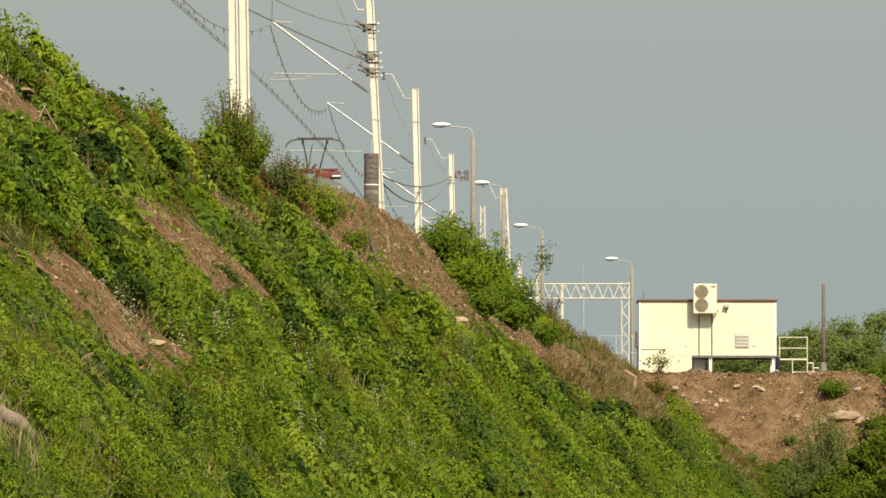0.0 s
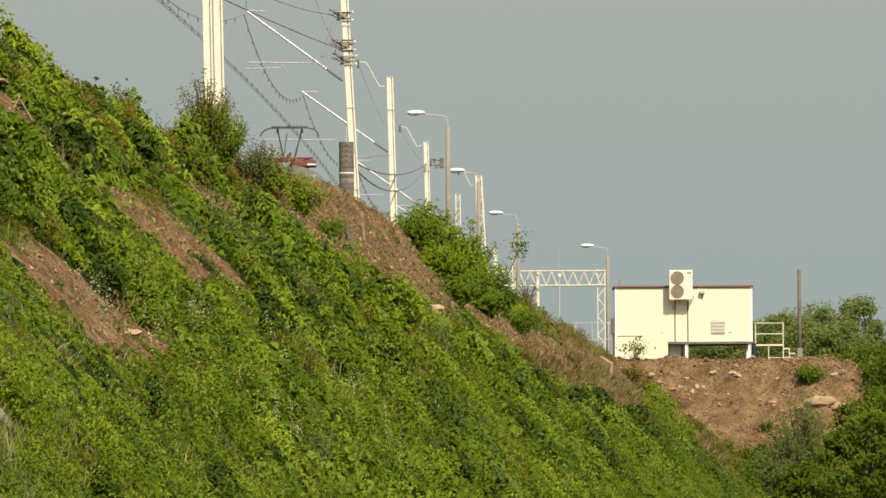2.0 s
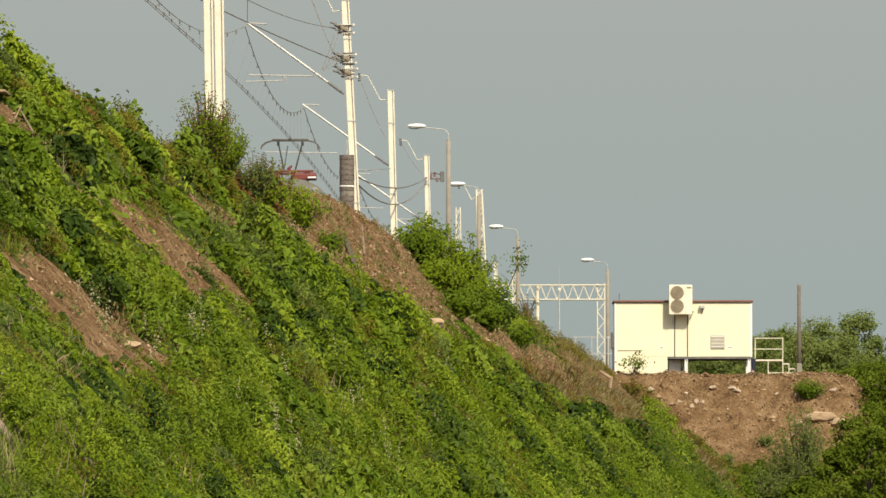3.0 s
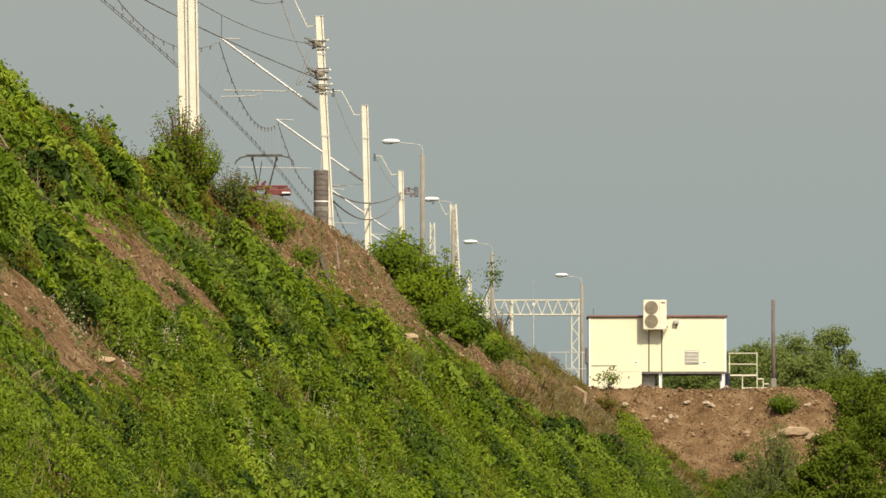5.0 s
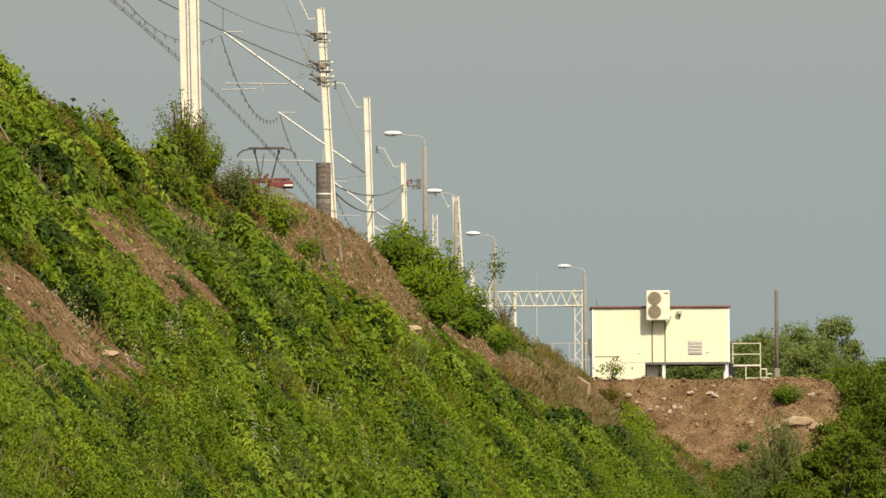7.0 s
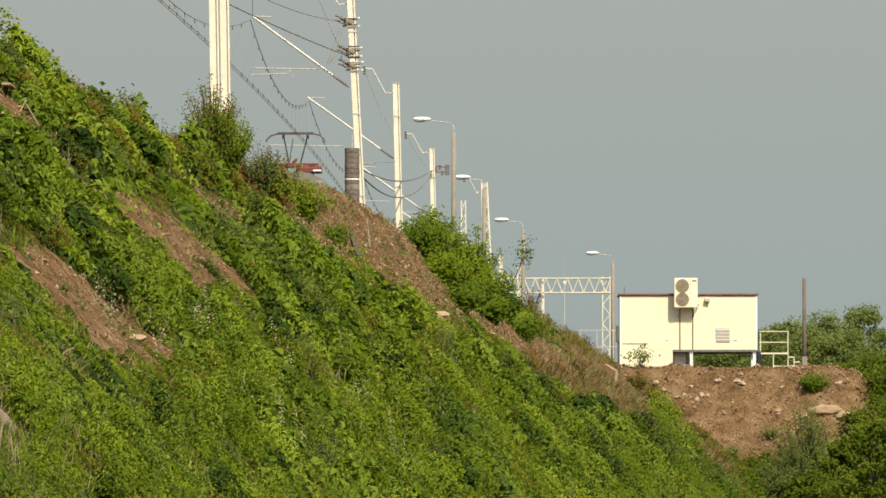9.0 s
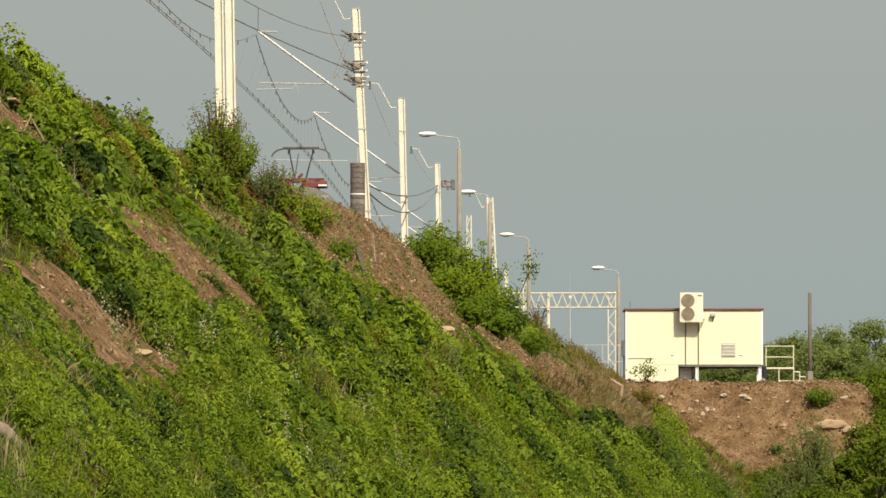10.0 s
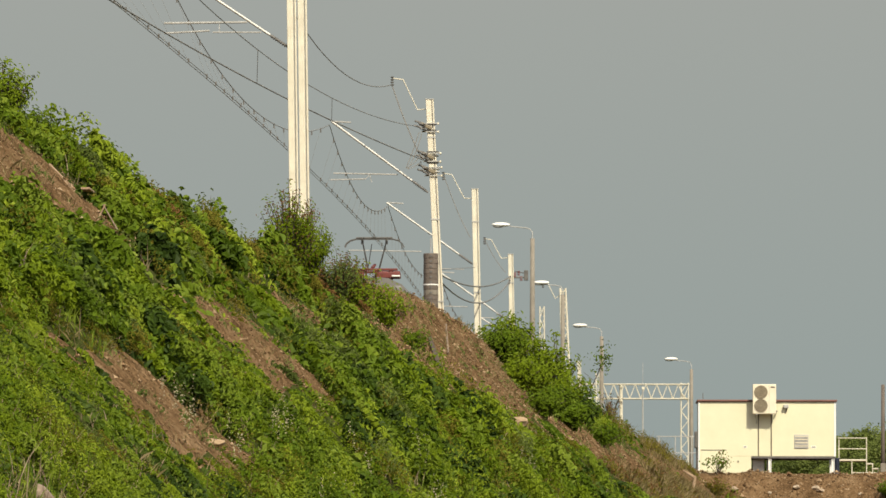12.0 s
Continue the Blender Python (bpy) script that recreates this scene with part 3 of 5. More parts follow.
# ---- track and masts ----
def track_x(y):
    return -4.9 + 0.0425 * (y - 268) - 0.00016 * (y - 268) ** 2


def mast(label, base, top, width, depth, twin=0.0, mat=WHITE_STEEL):
    """A leaning steel mast of a wide and a narrow channel with a recessed web, held by bands."""
    m = thing("catenary_mast", label, "catenary mast", "catenary masts along the line", base)
    run = Vector(top) - Vector(base)
    L = run.length
    rot = Matrix.Identity(4)
    rot.col[2][:3] = run.normalized()

    def place(bm):
        bmesh.ops.transform(bm, matrix=rot, verts=bm.verts)
        return bm
    w, h = width, depth / 2
    for cx in ([-twin / 2, twin / 2] if twin else [0.0]):
        part("channel", place(box(bm_new(), (cx - w / 2, -h, -1.2), (cx + w * 0.16, h, L), 0.012)), mat, m)
        part("channel", place(box(bm_new(), (cx + w * 0.30, -h, -1.2), (cx + w / 2, h, L), 0.01)), mat, m)
        part("web", place(box(bm_new(), (cx + w * 0.162, -h + 0.05, -1.2), (cx + w * 0.298, h - 0.05, L - 0.02))), ZINC, m, "grey recessed web")
        part("cap_plate", place(box(bm_new(), (cx - w / 2 - 0.012, -h - 0.012, L), (cx + w / 2 + 0.012, h + 0.012, L + 0.025))), ZINC, m)
        for i in range(0 if twin else int(L / 2.6)):
            z0 = 1.6 + i * 2.6
            part("band", place(box(bm_new(), (cx - w / 2 - 0.012, -h - 0.014, z0), (cx + w / 2 + 0.012, h + 0.012, z0 + 0.05))), ZINC, m)
    return m


def lattice(label, base, top, w0, w1, panels, name="lattice_mast", category="catenary mast", r=0.028):
    """A four-chord lattice mast with zigzag lacing on each face."""
    m = thing(name, label, category, "catenary masts along the line", base)
    run = Vector(top) - Vector(base)

    def corner(i, f):
        w = w0 + (w1 - w0) * f
        sx, sy = ((-1, -1), (1, -1), (1, 1), (-1, 1))[i % 4]
        return run * f + Vector((sx * w / 2, sy * w / 2, 0))
    for i in range(4):
        part("chord", rod(bm_new(), corner(i, -0.06), corner(i, 1), r, r, 6), WHITE_STEEL, m)
        for k in range(panels):
            a, b = (i, i + 1) if k % 2 else (i + 1, i)
            part("lacing", rod(bm_new(), corner(a, k / panels), corner(b, (k + 1) / panels), r * 0.6, r * 0.6, 5), WHITE_STEEL, m)
    return m


mast_1 = mast("pair of cream-white steel catenary masts behind a bush", (-5.36, 206.70, 13.71), (-5.49, 206.70, 21.70), 0.25, 0.25, twin=0.285)
mast_2 = mast("cream-white steel anchor mast carrying wire clamps", (-1.90, 245.70, 13.69), (-2.31, 245.70, 21.70), 0.25, 0.26)
mast_3 = mast("slim cream-white steel catenary mast with cantilever", (-0.83, 286.50, 13.69), (-1.02, 286.50, 21.72), 0.25, 0.25)
mast_4 = mast("cream-white steel catenary mast with red switch gear", (0.52, 325.70, 13.71), (0.34, 325.70, 21.73), 0.22, 0.22)
mast_5 = lattice("far cream-white battened catenary mast among shrubs", (1.93, 364.80, 13.69), (1.85, 364.80, 21.70), 0.27, 0.2, 14)
mast_6 = lattice("tall cream-white lattice mast rising behind shrubs", (3.01, 349.60, 13.80), (2.71, 349.60, 21.68), 0.42, 0.24, 16, r=0.042)
mast_7 = lattice("distant white lattice mast beside the portal beam", (5.29, 420.00, 13.62), (5.14, 420.00, 21.14), 0.28, 0.2, 12)
mast_8 = mast("distant slim white catenary mast above the shrubs", (4.33, 430.00, 13.60), (4.24, 430.00, 22.22), 0.2, 0.2)


def cantilever(label, foot, head, arm, drop, mat=ZINC):
    """Strut from the mast up to the messenger wire, stub tube, steady arm and insulator."""
    c = thing("cantilever_arm", label, "cantilever arm", "cantilever arms on the masts", foot)
    o = Vector(foot)
    d = Vector(head) - o
    part("strut", rod(bm_new(), d * 0.16, d, 0.036, 0.036, 8), mat, c)
    ins = rod(bm_new(), (0, 0, 0), d * 0.16, 0.03, 0.03, 8)
    for k in range(7):
        f = 0.03 + k * 0.018
        rod(ins, d * f, d * (f + 0.008), 0.055, 0.045, 8)
    part("insulator", ins, DARK_STEEL, c, "dark ribbed insulator")
    part("stub_tube", rod(bm_new(), d, d + Vector((0.62, 0, -0.03)), 0.025, 0.025, 6), mat, c)
    for (a, b, r) in arm:
        part("steady_arm", rod(bm_new(), Vector(a) - o, Vector(b) - o, r, r, 6), mat, c)
    for (a, b) in drop:
        part("tie", rod(bm_new(), Vector(a) - o, Vector(b) - o, 0.012, 0.012, 5), mat, c)
    return c


cantilever("galvanised cantilever arm fixed to the twin mast", (-5.67, 206.70, 19.90), (-8.95, 206.70, 22.08),
           [((-9.01, 206.70, 20.56), (-6.80, 206.70, 20.59), 0.03), ((-9.01, 206.70, 20.29), (-7.80, 206.70, 20.36), 0.025), ((-7.72, 206.70, 20.32), (-6.42, 206.70, 20.32), 0.02)],
           [((-7.54, 206.70, 20.56), (-7.54, 206.70, 20.32))])
cantilever("galvanised cantilever arm on the anchor mast", (-2.35, 245.70, 18.76), (-5.41, 245.70, 21.01),
           [((-5.34, 245.70, 19.37), (-3.31, 245.70, 19.33), 0.022), ((-5.44, 245.70, 19.16), (-4.32, 245.70, 19.19), 0.02)],
           [((-4.20, 245.70, 19.33), (-4.13, 245.70, 19.08)), ((-4.32, 245.70, 19.19), (-4.20, 245.70, 19.33))])
cantilever("galvanised cantilever arm on the slim mast", (-1.10, 286.50, 18.96), (-4.27, 286.50, 21.22),
           [((-5.64, 286.50, 19.46), (-2.99, 286.50, 19.42), 0.022)], [])
cantilever("galvanised cantilever arm on a distant mast", (0.31, 325.70, 18.90), (-2.64, 325.70, 20.99),
           [((-2.55, 325.70, 19.56), (-1.46, 325.70, 19.53), 0.02), ((-2.55, 325.70, 21.14), (-1.60, 325.70, 21.09), 0.015)], [])
cantilever("galvanised cantilever arm on a far mast", (1.82, 364.80, 19.32), (-1.03, 364.80, 21.17), [((-0.90, 364.80, 19.98), (0.42, 364.80, 19.96), 0.02)], [])


def top_bracket(label, a, b, c, d):
    """Cranked outrigger holding a feeder insulator beside the mast top."""
    t = thing("outrigger_bracket", label, "mast bracket", "outrigger brackets on the masts", a)
    o = Vector(a)
    for p, q in ((a, b), (b, c), (c, d)):
        part("bracket_tube", rod(bm_new(), Vector(p) - o, Vector(q) - o, 0.016, 0.016, 6), WHITE_STEEL, t)
    bm = bm_new()
    for k in range(4):
        rod(bm, Vector(d) - o + Vector((0, 0, 0.05 - k * 0.08)), Vector(d) - o + Vector((0, 0, 0.0 - k * 0.08)), 0.055, 0.04, 8)
    part("insulator", bm, DARK_STEEL, t, "dark hanging insulator")
    return t


top_bracket("white cranked outrigger on the anchor mast", (-2.26, 245.70, 21.42), (-2.69, 245.70, 21.38), (-3.15, 245.70, 22.34), (-3.49, 245.70, 22.38))
top_bracket("white cranked outrigger on the slim mast", (-0.98, 286.50, 21.37), (-1.41, 286.50, 21.39), (-1.87, 286.50, 22.26), (-2.18, 286.50, 22.30))
top_bracket("white cranked outrigger on a distant mast", (0.38, 325.70, 21.61), (-0.05, 325.70, 21.56), (-0.47, 325.70, 22.34), (-0.75, 325.70, 22.39))
top_bracket("white cranked outrigger on the lattice mast", (2.71, 349.60, 21.50), (2.38, 349.60, 21.20), (2.03, 349.60, 21.90), (1.82, 349.60, 21.95))


def clamp_set(label, at, w, rows, mat=DARK_STEEL):
    """Band clamps, turnbuckles and ribbed insulators bolted round the anchor mast."""
    t = thing("wire_clamp", label, "wire clamp", "wire clamps on the masts", at)
    for dz in rows:
        part("clamp_band", box(bm_new(), (-w / 2, -0.17, dz), (w / 2, 0.17, dz + 0.035), 0.008), DARK_STEEL if w > 0.36 else ZINC, t)
    for k, (dx, dz) in enumerate(((-0.16, 0.05), (-0.28, 0.12), (-0.12, -0.1), (-0.3, -0.02))):
        part("turnbuckle", rod(bm_new(), (dx, -0.2, dz), (dx - 0.22, -0.24, dz + 0.06), 0.035, 0.03, 7), mat, t)
    bm = bm_new()
    for k in range(5):
        rod(bm, (-0.2, -0.2, 0.1 - 0.055 * k), (-0.2, -0.2, 0.07 - 0.055 * k), 0.07, 0.05, 8)
    part("insulator", bm, mat, t, "dark ribbed insulator")
    wedge = box(bm_new(), (-0.36, -0.22, -0.09), (0.06, -0.06, 0.02), 0.02)
    bmesh.ops.transform(wedge, matrix=Matrix.Rotation(radians(24), 4, "Y"), verts=wedge.verts)
    part("anchor_wedge", wedge, FAN_TAN, t, "brown anchor wedge")
    for dz in (-0.16, 0.1):
        part("cross_bolt", rod(bm_new(), (-0.3, -0.18, dz), (0.26, -0.18, dz + 0.01), 0.018, 0.018, 6), ZINC, t, "grey cross bolt")
        part("nut", rod(bm_new(), (0.22, -0.18, dz), (0.27, -0.18, dz), 0.04, 0.04, 6), WHITE_STEEL, t)
    return t


clamp_set("dark wire clamps high on the anchor mast", (-2.28, 245.70, 20.83), 0.37, (-0.12, 0.08))
clamp_set("dark wire clamps half up the anchor mast", (-2.21, 245.70, 19.89), 0.38, (-0.2, 0.02, 0.14))
clamp_set("grey band clamps on the anchor mast", (-2.17, 245.70, 19.44), 0.36, (-0.05, 0.05))

# red switch gear on the fourth mast
gear = thing("switch_gear", "red-brown switch gear fixed to a distant mast", "switch gear", at=(0.66, 325.70, 20.76))
part("beam", box(bm_new(), (-0.3, -0.05, -0.03), (0.3, 0.05, 0.03), 0.01), DARK_STEEL, gear)
for dx, dz in ((-0.14, 0.0), (0.02, 0.06), (0.12, -0.16)):
    bm = bm_new()
    for k in range(4):
        rod(bm, (dx, 0, dz + 0.03 + 0.05 * k), (dx, 0, dz + 0.06 + 0.05 * k), 0.065, 0.045, 8)
    part("insulator", bm, RED_METAL, gear, "red ribbed insulator")
part("blade", rod(bm_new(), (-0.15, 0, 0.26), (0.38, 0, 0.16), 0.02, 0.02, 6), DARK_STEEL, gear, "dark contact blade")
part("drive_box", box(bm_new(), (0.24, -0.12, -0.12), (0.42, 0.12, 0.3), 0.02), DARK_STEEL, gear, "dark drive box")

# tension weights hanging by the anchor mast
stack = thing("tension_weight_stack", "stack of round dark concrete tension weights on a rod", "tension weights", at=(-2.24, 243.50, 14.57))
for k in range(13):
    bm = bm_new()
    bmesh.ops.create_cone(bm, cap_ends=True, segments=18, radius1=0.235, radius2=0.235, depth=0.158,
                          matrix=Matrix.Translation((0.003 * (k % 3), 0, 0.09 + k * 0.163)))
    bmesh.ops.bevel(bm, geom=[e for e in bm.edges if abs(e.verts[0].co.z - e.verts[1].co.z) < 1e-4], offset=0.008, segments=1, affect="EDGES")
    part("weight", bm, POST_CONCRETE if k == 5 else CONCRETE, stack, "paler weight" if k == 5 else "")
    part("slot", box(bm_new(), (-0.04, -0.245, 0.055 + k * 0.163), (0.045, -0.2, 0.105 + k * 0.163)), DARK_STEEL, stack)
part("pale_ring", rod(bm_new(), (0, 0, 1.13), (0, 0, 1.165), 0.243, 0.243, 18), LAMP_WHITE, stack, "pale thin ring")
part("rod", rod(bm_new(), (0, 0, 0), (0, 0, 2.6), 0.02, 0.02, 6), ZINC, stack, "galvanised rod")


# ---- wires ----
def span(a, b, sag, n=14):
    a, b = Vector(a), Vector(b)
    return [a.lerp(b, i / n) - Vector((0, 0, 4 * sag * (i / n) * (1 - i / n))) for i in range(n + 1)]


def wire(label, runs, r=0.014, name="overhead_wire", mat=WIRE):
    bm = bm_new()
    for pts in runs:
        tube(bm, pts, r, 5)
    return tagged(obj(name, bm, mat), label, "overhead wire", "overhead wires")


CONTACT = 17.6 + EYE_Z
# messenger supports: along the line, across, height, sag of the span behind it
SUPPORT = [(130.0, -15.6, 22.0, 1.5), (168.0, -12.4, 22.0, 1.5), (206.7, -9.0, 21.9, 1.6), (245.7, -5.47, 20.9, 1.1), (286.5, -4.22, 21.1, 1.1),
           (325.7, -2.66, 21.0, 1.1), (364.8, -1.06, 21.15, 1.1), (404.0, -0.6, 21.1, 1.1)]
for dx, lab in ((-0.03, "twin copper contact wire above the track"), (0.06, "second copper contact wire above the track")):
    wire(lab, [[(track_x(v) + dx, v, CONTACT) for v in np.linspace(110, 410, 41)]], 0.0095)
mess = []
for (y0, x0, z0, sag), (y1, x1, z1, _) in zip(SUPPORT, SUPPORT[1:]):
    mess.append(span((x0, y0, z0), (x1, y1, z1), sag, 16))
for pts in mess:
    wire("sagging messenger wire carried by the cantilever arms", [pts], 0.0125)
for pts in mess:
    for p in pts[1:-1]:
        if 150 < p.y < 372:
            d = thing("dropper", "thin dropper wire hanging from the messenger wire", "dropper", "droppers under the messenger wire", p)
            part("dropper_wire", rod(bm_new(), (0, 0, 0), (track_x(p.y) - p.x, 0, CONTACT - p.z), 0.003, 0.003, 4), WIRE, d)
            part("dropper_clip", box(bm_new(), (-0.02, -0.02, -0.12), (0.02, 0.02, 0.02)), DARK_STEEL, d)
            part("dropper_clip", box(bm_new(), (track_x(p.y) - p.x - 0.02, -0.02, CONTACT - p.z), (track_x(p.y) - p.x + 0.02, 0.02, CONTACT - p.z + 0.11)), DARK_STEEL, d)
heavy = span((-10.5, 181.40, 19.6), (-2.50, 245.70, 19.79), 0.3, 120)
upper_feed = span((-8.0, 181.40, 19.7), (-2.62, 245.70, 20.85), 0.8, 120)
wire("heavy dark feeder cable strung to the anchor mast", [heavy], 0.019)
wire("upper feeder wire strung to the anchor mast", [upper_feed], 0.012)
wire("top feeder wire strung to the outrigger", [span((-5.6, 206.70, 20.9), (-3.52, 245.70, 22.17), 0.7)], 0.014)
for way in (-0.0316, -0.0219):
    p, q = [min(run, key=lambda h: abs(h.x / h.y - way)) for run in (upper_feed, heavy)]
    wire("short hanger between two feeder wires", [[p, q]], 0.008)
wire("loose cable hanging from the outrigger to a clamp", [span((-3.49, 245.70, 22.13), (-2.54, 245.50, 19.78), 0.12)], 0.019)
wire("looped jumper cable beside the anchor mast", [span((-2.64, 245.4, 20.65), (-3.05, 245.3, 19.50), 0.05), span((-3.05, 245.3, 19.50), (-2.57, 245.4, 19.95), 0.06)], 0.012)
wire("second looped jumper beside the anchor mast", [span((-2.55, 245.4, 20.6), (-3.0, 245.25, 19.47), 0.12), span((-3.0, 245.25, 19.47), (-2.55, 245.4, 19.72), 0.03)], 0.012)
wire("slack jumper under the lower clamps", [span((-2.6, 245.4, 19.75), (-2.25, 245.4, 19.35), 0.18)], 0.01)
wire("slack cable below the slim mast's outrigger", [span((-2.16, 286.50, 22.22), (-1.18, 286.50, 19.94), 0.15)], 0.014)
wire("slack cable below a distant outrigger", [span((-0.73, 325.70, 22.32), (0.14, 325.70, 20.97), 0.12)], 0.014)
wire("sagging black cable between two masts", [span((-2.00, 246.00, 16.20), (0.35, 325.60, 20.82), 0.42)], 0.026)
wire("lower sagging black cable between two masts", [span((-2.00, 246.00, 16.02), (0.35, 325.60, 20.66), 0.85)], 0.026)
wire("thin stay wire by the weights", [[(-1.93, 247.00, 16.40), (-1.01, 286.00, 18.81)]], 0.01)


# ---- lamps ----
def street_lamp(label, post_top, height, head_dx):
    """Concrete post, steel cap tube bent into an arm, and a flat lamp head."""
    x, y, z = post_top
    t = thing("street_lamp", label, "street lamp", "street lamps along the line", (x, y, z - height))
    part("post", rod(bm_new(), (0, 0, -1.0), (0, 0, height - 0.35), 0.125, 0.085, 10), POST_CONCRETE, t, "grey concrete post", True)
    bend = [(0, 0, height - 0.4), (0, 0, height - 0.12), (-0.08, 0, height), (-0.25, 0, height + 0.05), (-0.8, 0, height + 0.1), (head_dx + 0.6, 0, height + 0.14)]
    part("arm", tube(bm_new(), bend, 0.02, 8), ZINC, t, "thin galvanised arm")
    bm = bm_new()
    bmesh.ops.create_uvsphere(bm, u_segments=14, v_segments=8, radius=1.0,
                              matrix=Matrix.Translation((head_dx + 0.28, 0, height + 0.17)) @ Matrix.Diagonal((0.36, 0.15, 0.09, 1)))
    head = part("lamp_head", bm, LAMP_WHITE, t, "white oval lamp head", True)
    bm = bm_new()
    bmesh.ops.create_uvsphere(bm, u_segments=12, v_segments=6, radius=1.0,
                              matrix=Matrix.Translation((head_dx + 0.2, 0, height + 0.11)) @ Matrix.Diagonal((0.22, 0.11, 0.06, 1)))
    part("lens", bm, ZINC, head, "grey lamp lens", True)
    return t


street_lamp("concrete street lamp with white head above the shrubs", (1.13, 293.80, 20.72), 7.0, -1.48)
street_lamp("distant concrete street lamp beside the lattice mast", (2.55, 329.00, 20.57), 7.0, -1.2)
street_lamp("distant concrete street lamp with white head", (4.65, 365.00, 20.65), 7.0, -1.3)
street_lamp("far concrete street lamp beside the cabin", (9.63, 397.00, 20.62), 7.0, -1.32)

# ---- portal ----
portal = thing("signal_portal", "white lattice steel portal spanning the tracks", "portal", at=(10.41, 445.00, 14.17))
ox, oy, oz = (10.41, 445.00, 14.17)


def truss(parent, a, b, w, h, n, nm):
    """Box truss from a to b: four chords and zigzag lacing on the seen faces."""
    a, b = Vector(a), Vector(b)
    ax = (b - a).normalized()
    side = Vector((0, 1, 0))
    up = ax.cross(side).normalized() if abs(ax.z) > 0.5 else Vector((0, 0, 1))
    c = [(sa * w / 2, sb * h / 2) for sa, sb in ((-1, -1), (1, -1), (1, 1), (-1, 1))]

    def pt(i, f):
        return a.lerp(b, f) + side * c[i % 4][0] + up * c[i % 4][1]
    for i in range(4):
        part("chord", rod(bm_new(), pt(i, 0), pt(i, 1), 0.034, 0.034, 6), WHITE_STEEL, parent)
    for i, j in ((0, 3), (1, 2), (3, 2)):
        for k in range(n):
            p, q = (i, j) if k % 2 else (j, i)
            part("lacing", rod(bm_new(), pt(p, k / n), pt(q, (k + 1) / n), 0.024, 0.024, 5), WHITE_STEEL, parent)


ZB = 21.23 - oz
truss(portal, (0, 0, -0.5), (0, 0, ZB + 0.5), 0.42, 0.42, 15, "leg")
truss(portal, (0.25, 0, ZB), (-10.2, 0, ZB), 0.6, 0.82, 34, "beam")
truss(portal, (-10.2, 0, -0.5), (-10.2, 0, ZB + 0.5), 0.42, 0.42, 15, "leg")
part("hanger_post", rod(bm_new(), (6.80 - ox, 0, ZB - 3.2), (6.77 - ox, 0, ZB + 0.45), 0.1, 0.1, 8), WHITE_STEEL, portal)
antenna = thing("antenna_mast", "thin grey antenna mast by the portal", "antenna", at=(7.93, 440.00, 14.03))
part("lower_tube", rod(bm_new(), (0, 0, -0.5), (0, 0, 7.2), 0.055, 0.04, 8), ZINC, antenna)
part("whip", rod(bm_new(), (0, 0, 7.2), (0, 0, 8.6), 0.014, 0.01, 6), ZINC, antenna)
part("clamp", box(bm_new(), (-0.05, -0.06, 7.1), (0.08, 0.06, 7.25)), WHITE_STEEL, antenna)

# small railing left of the cabin
rail = thing("track_railing", "grey steel railing beside the cabin", "railing", at=(8.83, 380.00, 14.69))
for dx in (-1.2, -0.4, 0.4, 0.95):
    part("post", rod(bm_new(), (dx, 0, -0.6), (dx, 0, 1.55), 0.03, 0.03, 6), ZINC, rail)
for dz in (0.7, 1.5):
    part("rail_bar", rod(bm_new(), (-1.3, 0, dz), (1.0, 0, dz), 0.025, 0.025, 6), ZINC, rail)
sig = thing("signal_box", "dark signal box on a short post", "signal", at=(8.79, 352.00, 13.60))
part("post", rod(bm_new(), (0, 0, -0.4), (0, 0, 1.1), 0.05, 0.05, 8), DARK_STEEL, sig)
part("case", box(bm_new(), (-0.12, -0.12, 1.0), (0.1, 0.12, 1.75), 0.03), DARK_STEEL, sig)

# ---- cabin ----
cabin = thing("equipment_cabin", "cream container cabin with brown roof edge on steel legs", "cabin", at=(11.72, 345.20, 13.30))
part("wall", box(bm_new(), (-3.025, 0.0, 0.70), (3.025, 2.4, 3.1), 0.01), WALL_CREAM, cabin)
part("corner_post", box(bm_new(), (2.965, -0.02, 0.68), (3.045, 0.06, 3.11), 0.01), LAMP_WHITE, cabin)
part("corner_post", box(bm_new(), (-3.045, -0.02, 0.0), (-2.985, 0.06, 3.11), 0.01), LAMP_WHITE, cabin)
part("roof", box(bm_new(), (-3.1, -0.1, 3.12), (3.1, 2.5, 3.2), 0.015), ROOF_BROWN, cabin, "brown roof slab with flashing")
part("base_beam", box(bm_new(), (-0.7, -0.03, 0.60), (3.04, 0.12, 0.69), 0.008), DARK_STEEL, cabin, "dark base beam")
part("base_beam", box(bm_new(), (-0.7, 2.2, 0.60), (3.04, 2.35, 0.69), 0.008), DARK_STEEL, cabin, "dark base beam")
part("floor_panel", box(bm_new(), (-0.7, 0.12, 0.66), (3.02, 2.2, 0.70)), DARK_STEEL, cabin)
skirt = part("skirt_cupboard", box(bm_new(), (-2.98, 0.01, -0.15), (-0.70, 1.0, 0.715), 0.01), WALL_CREAM, cabin)
part("cupboard_door", box(bm_new(), (-2.9, -0.014, 0.02), (-1.82, 0.01, 0.95), 0.006), WALL_CREAM, skirt)
part("door_lintel", box(bm_new(), (-2.92, -0.03, 0.955), (-1.8, 0.0, 0.985)), GRILLE, skirt)
part("lock", box(bm_new(), (-1.3, -0.02, 0.42), (-1.25, 0.01, 0.5)), GRILLE, skirt)
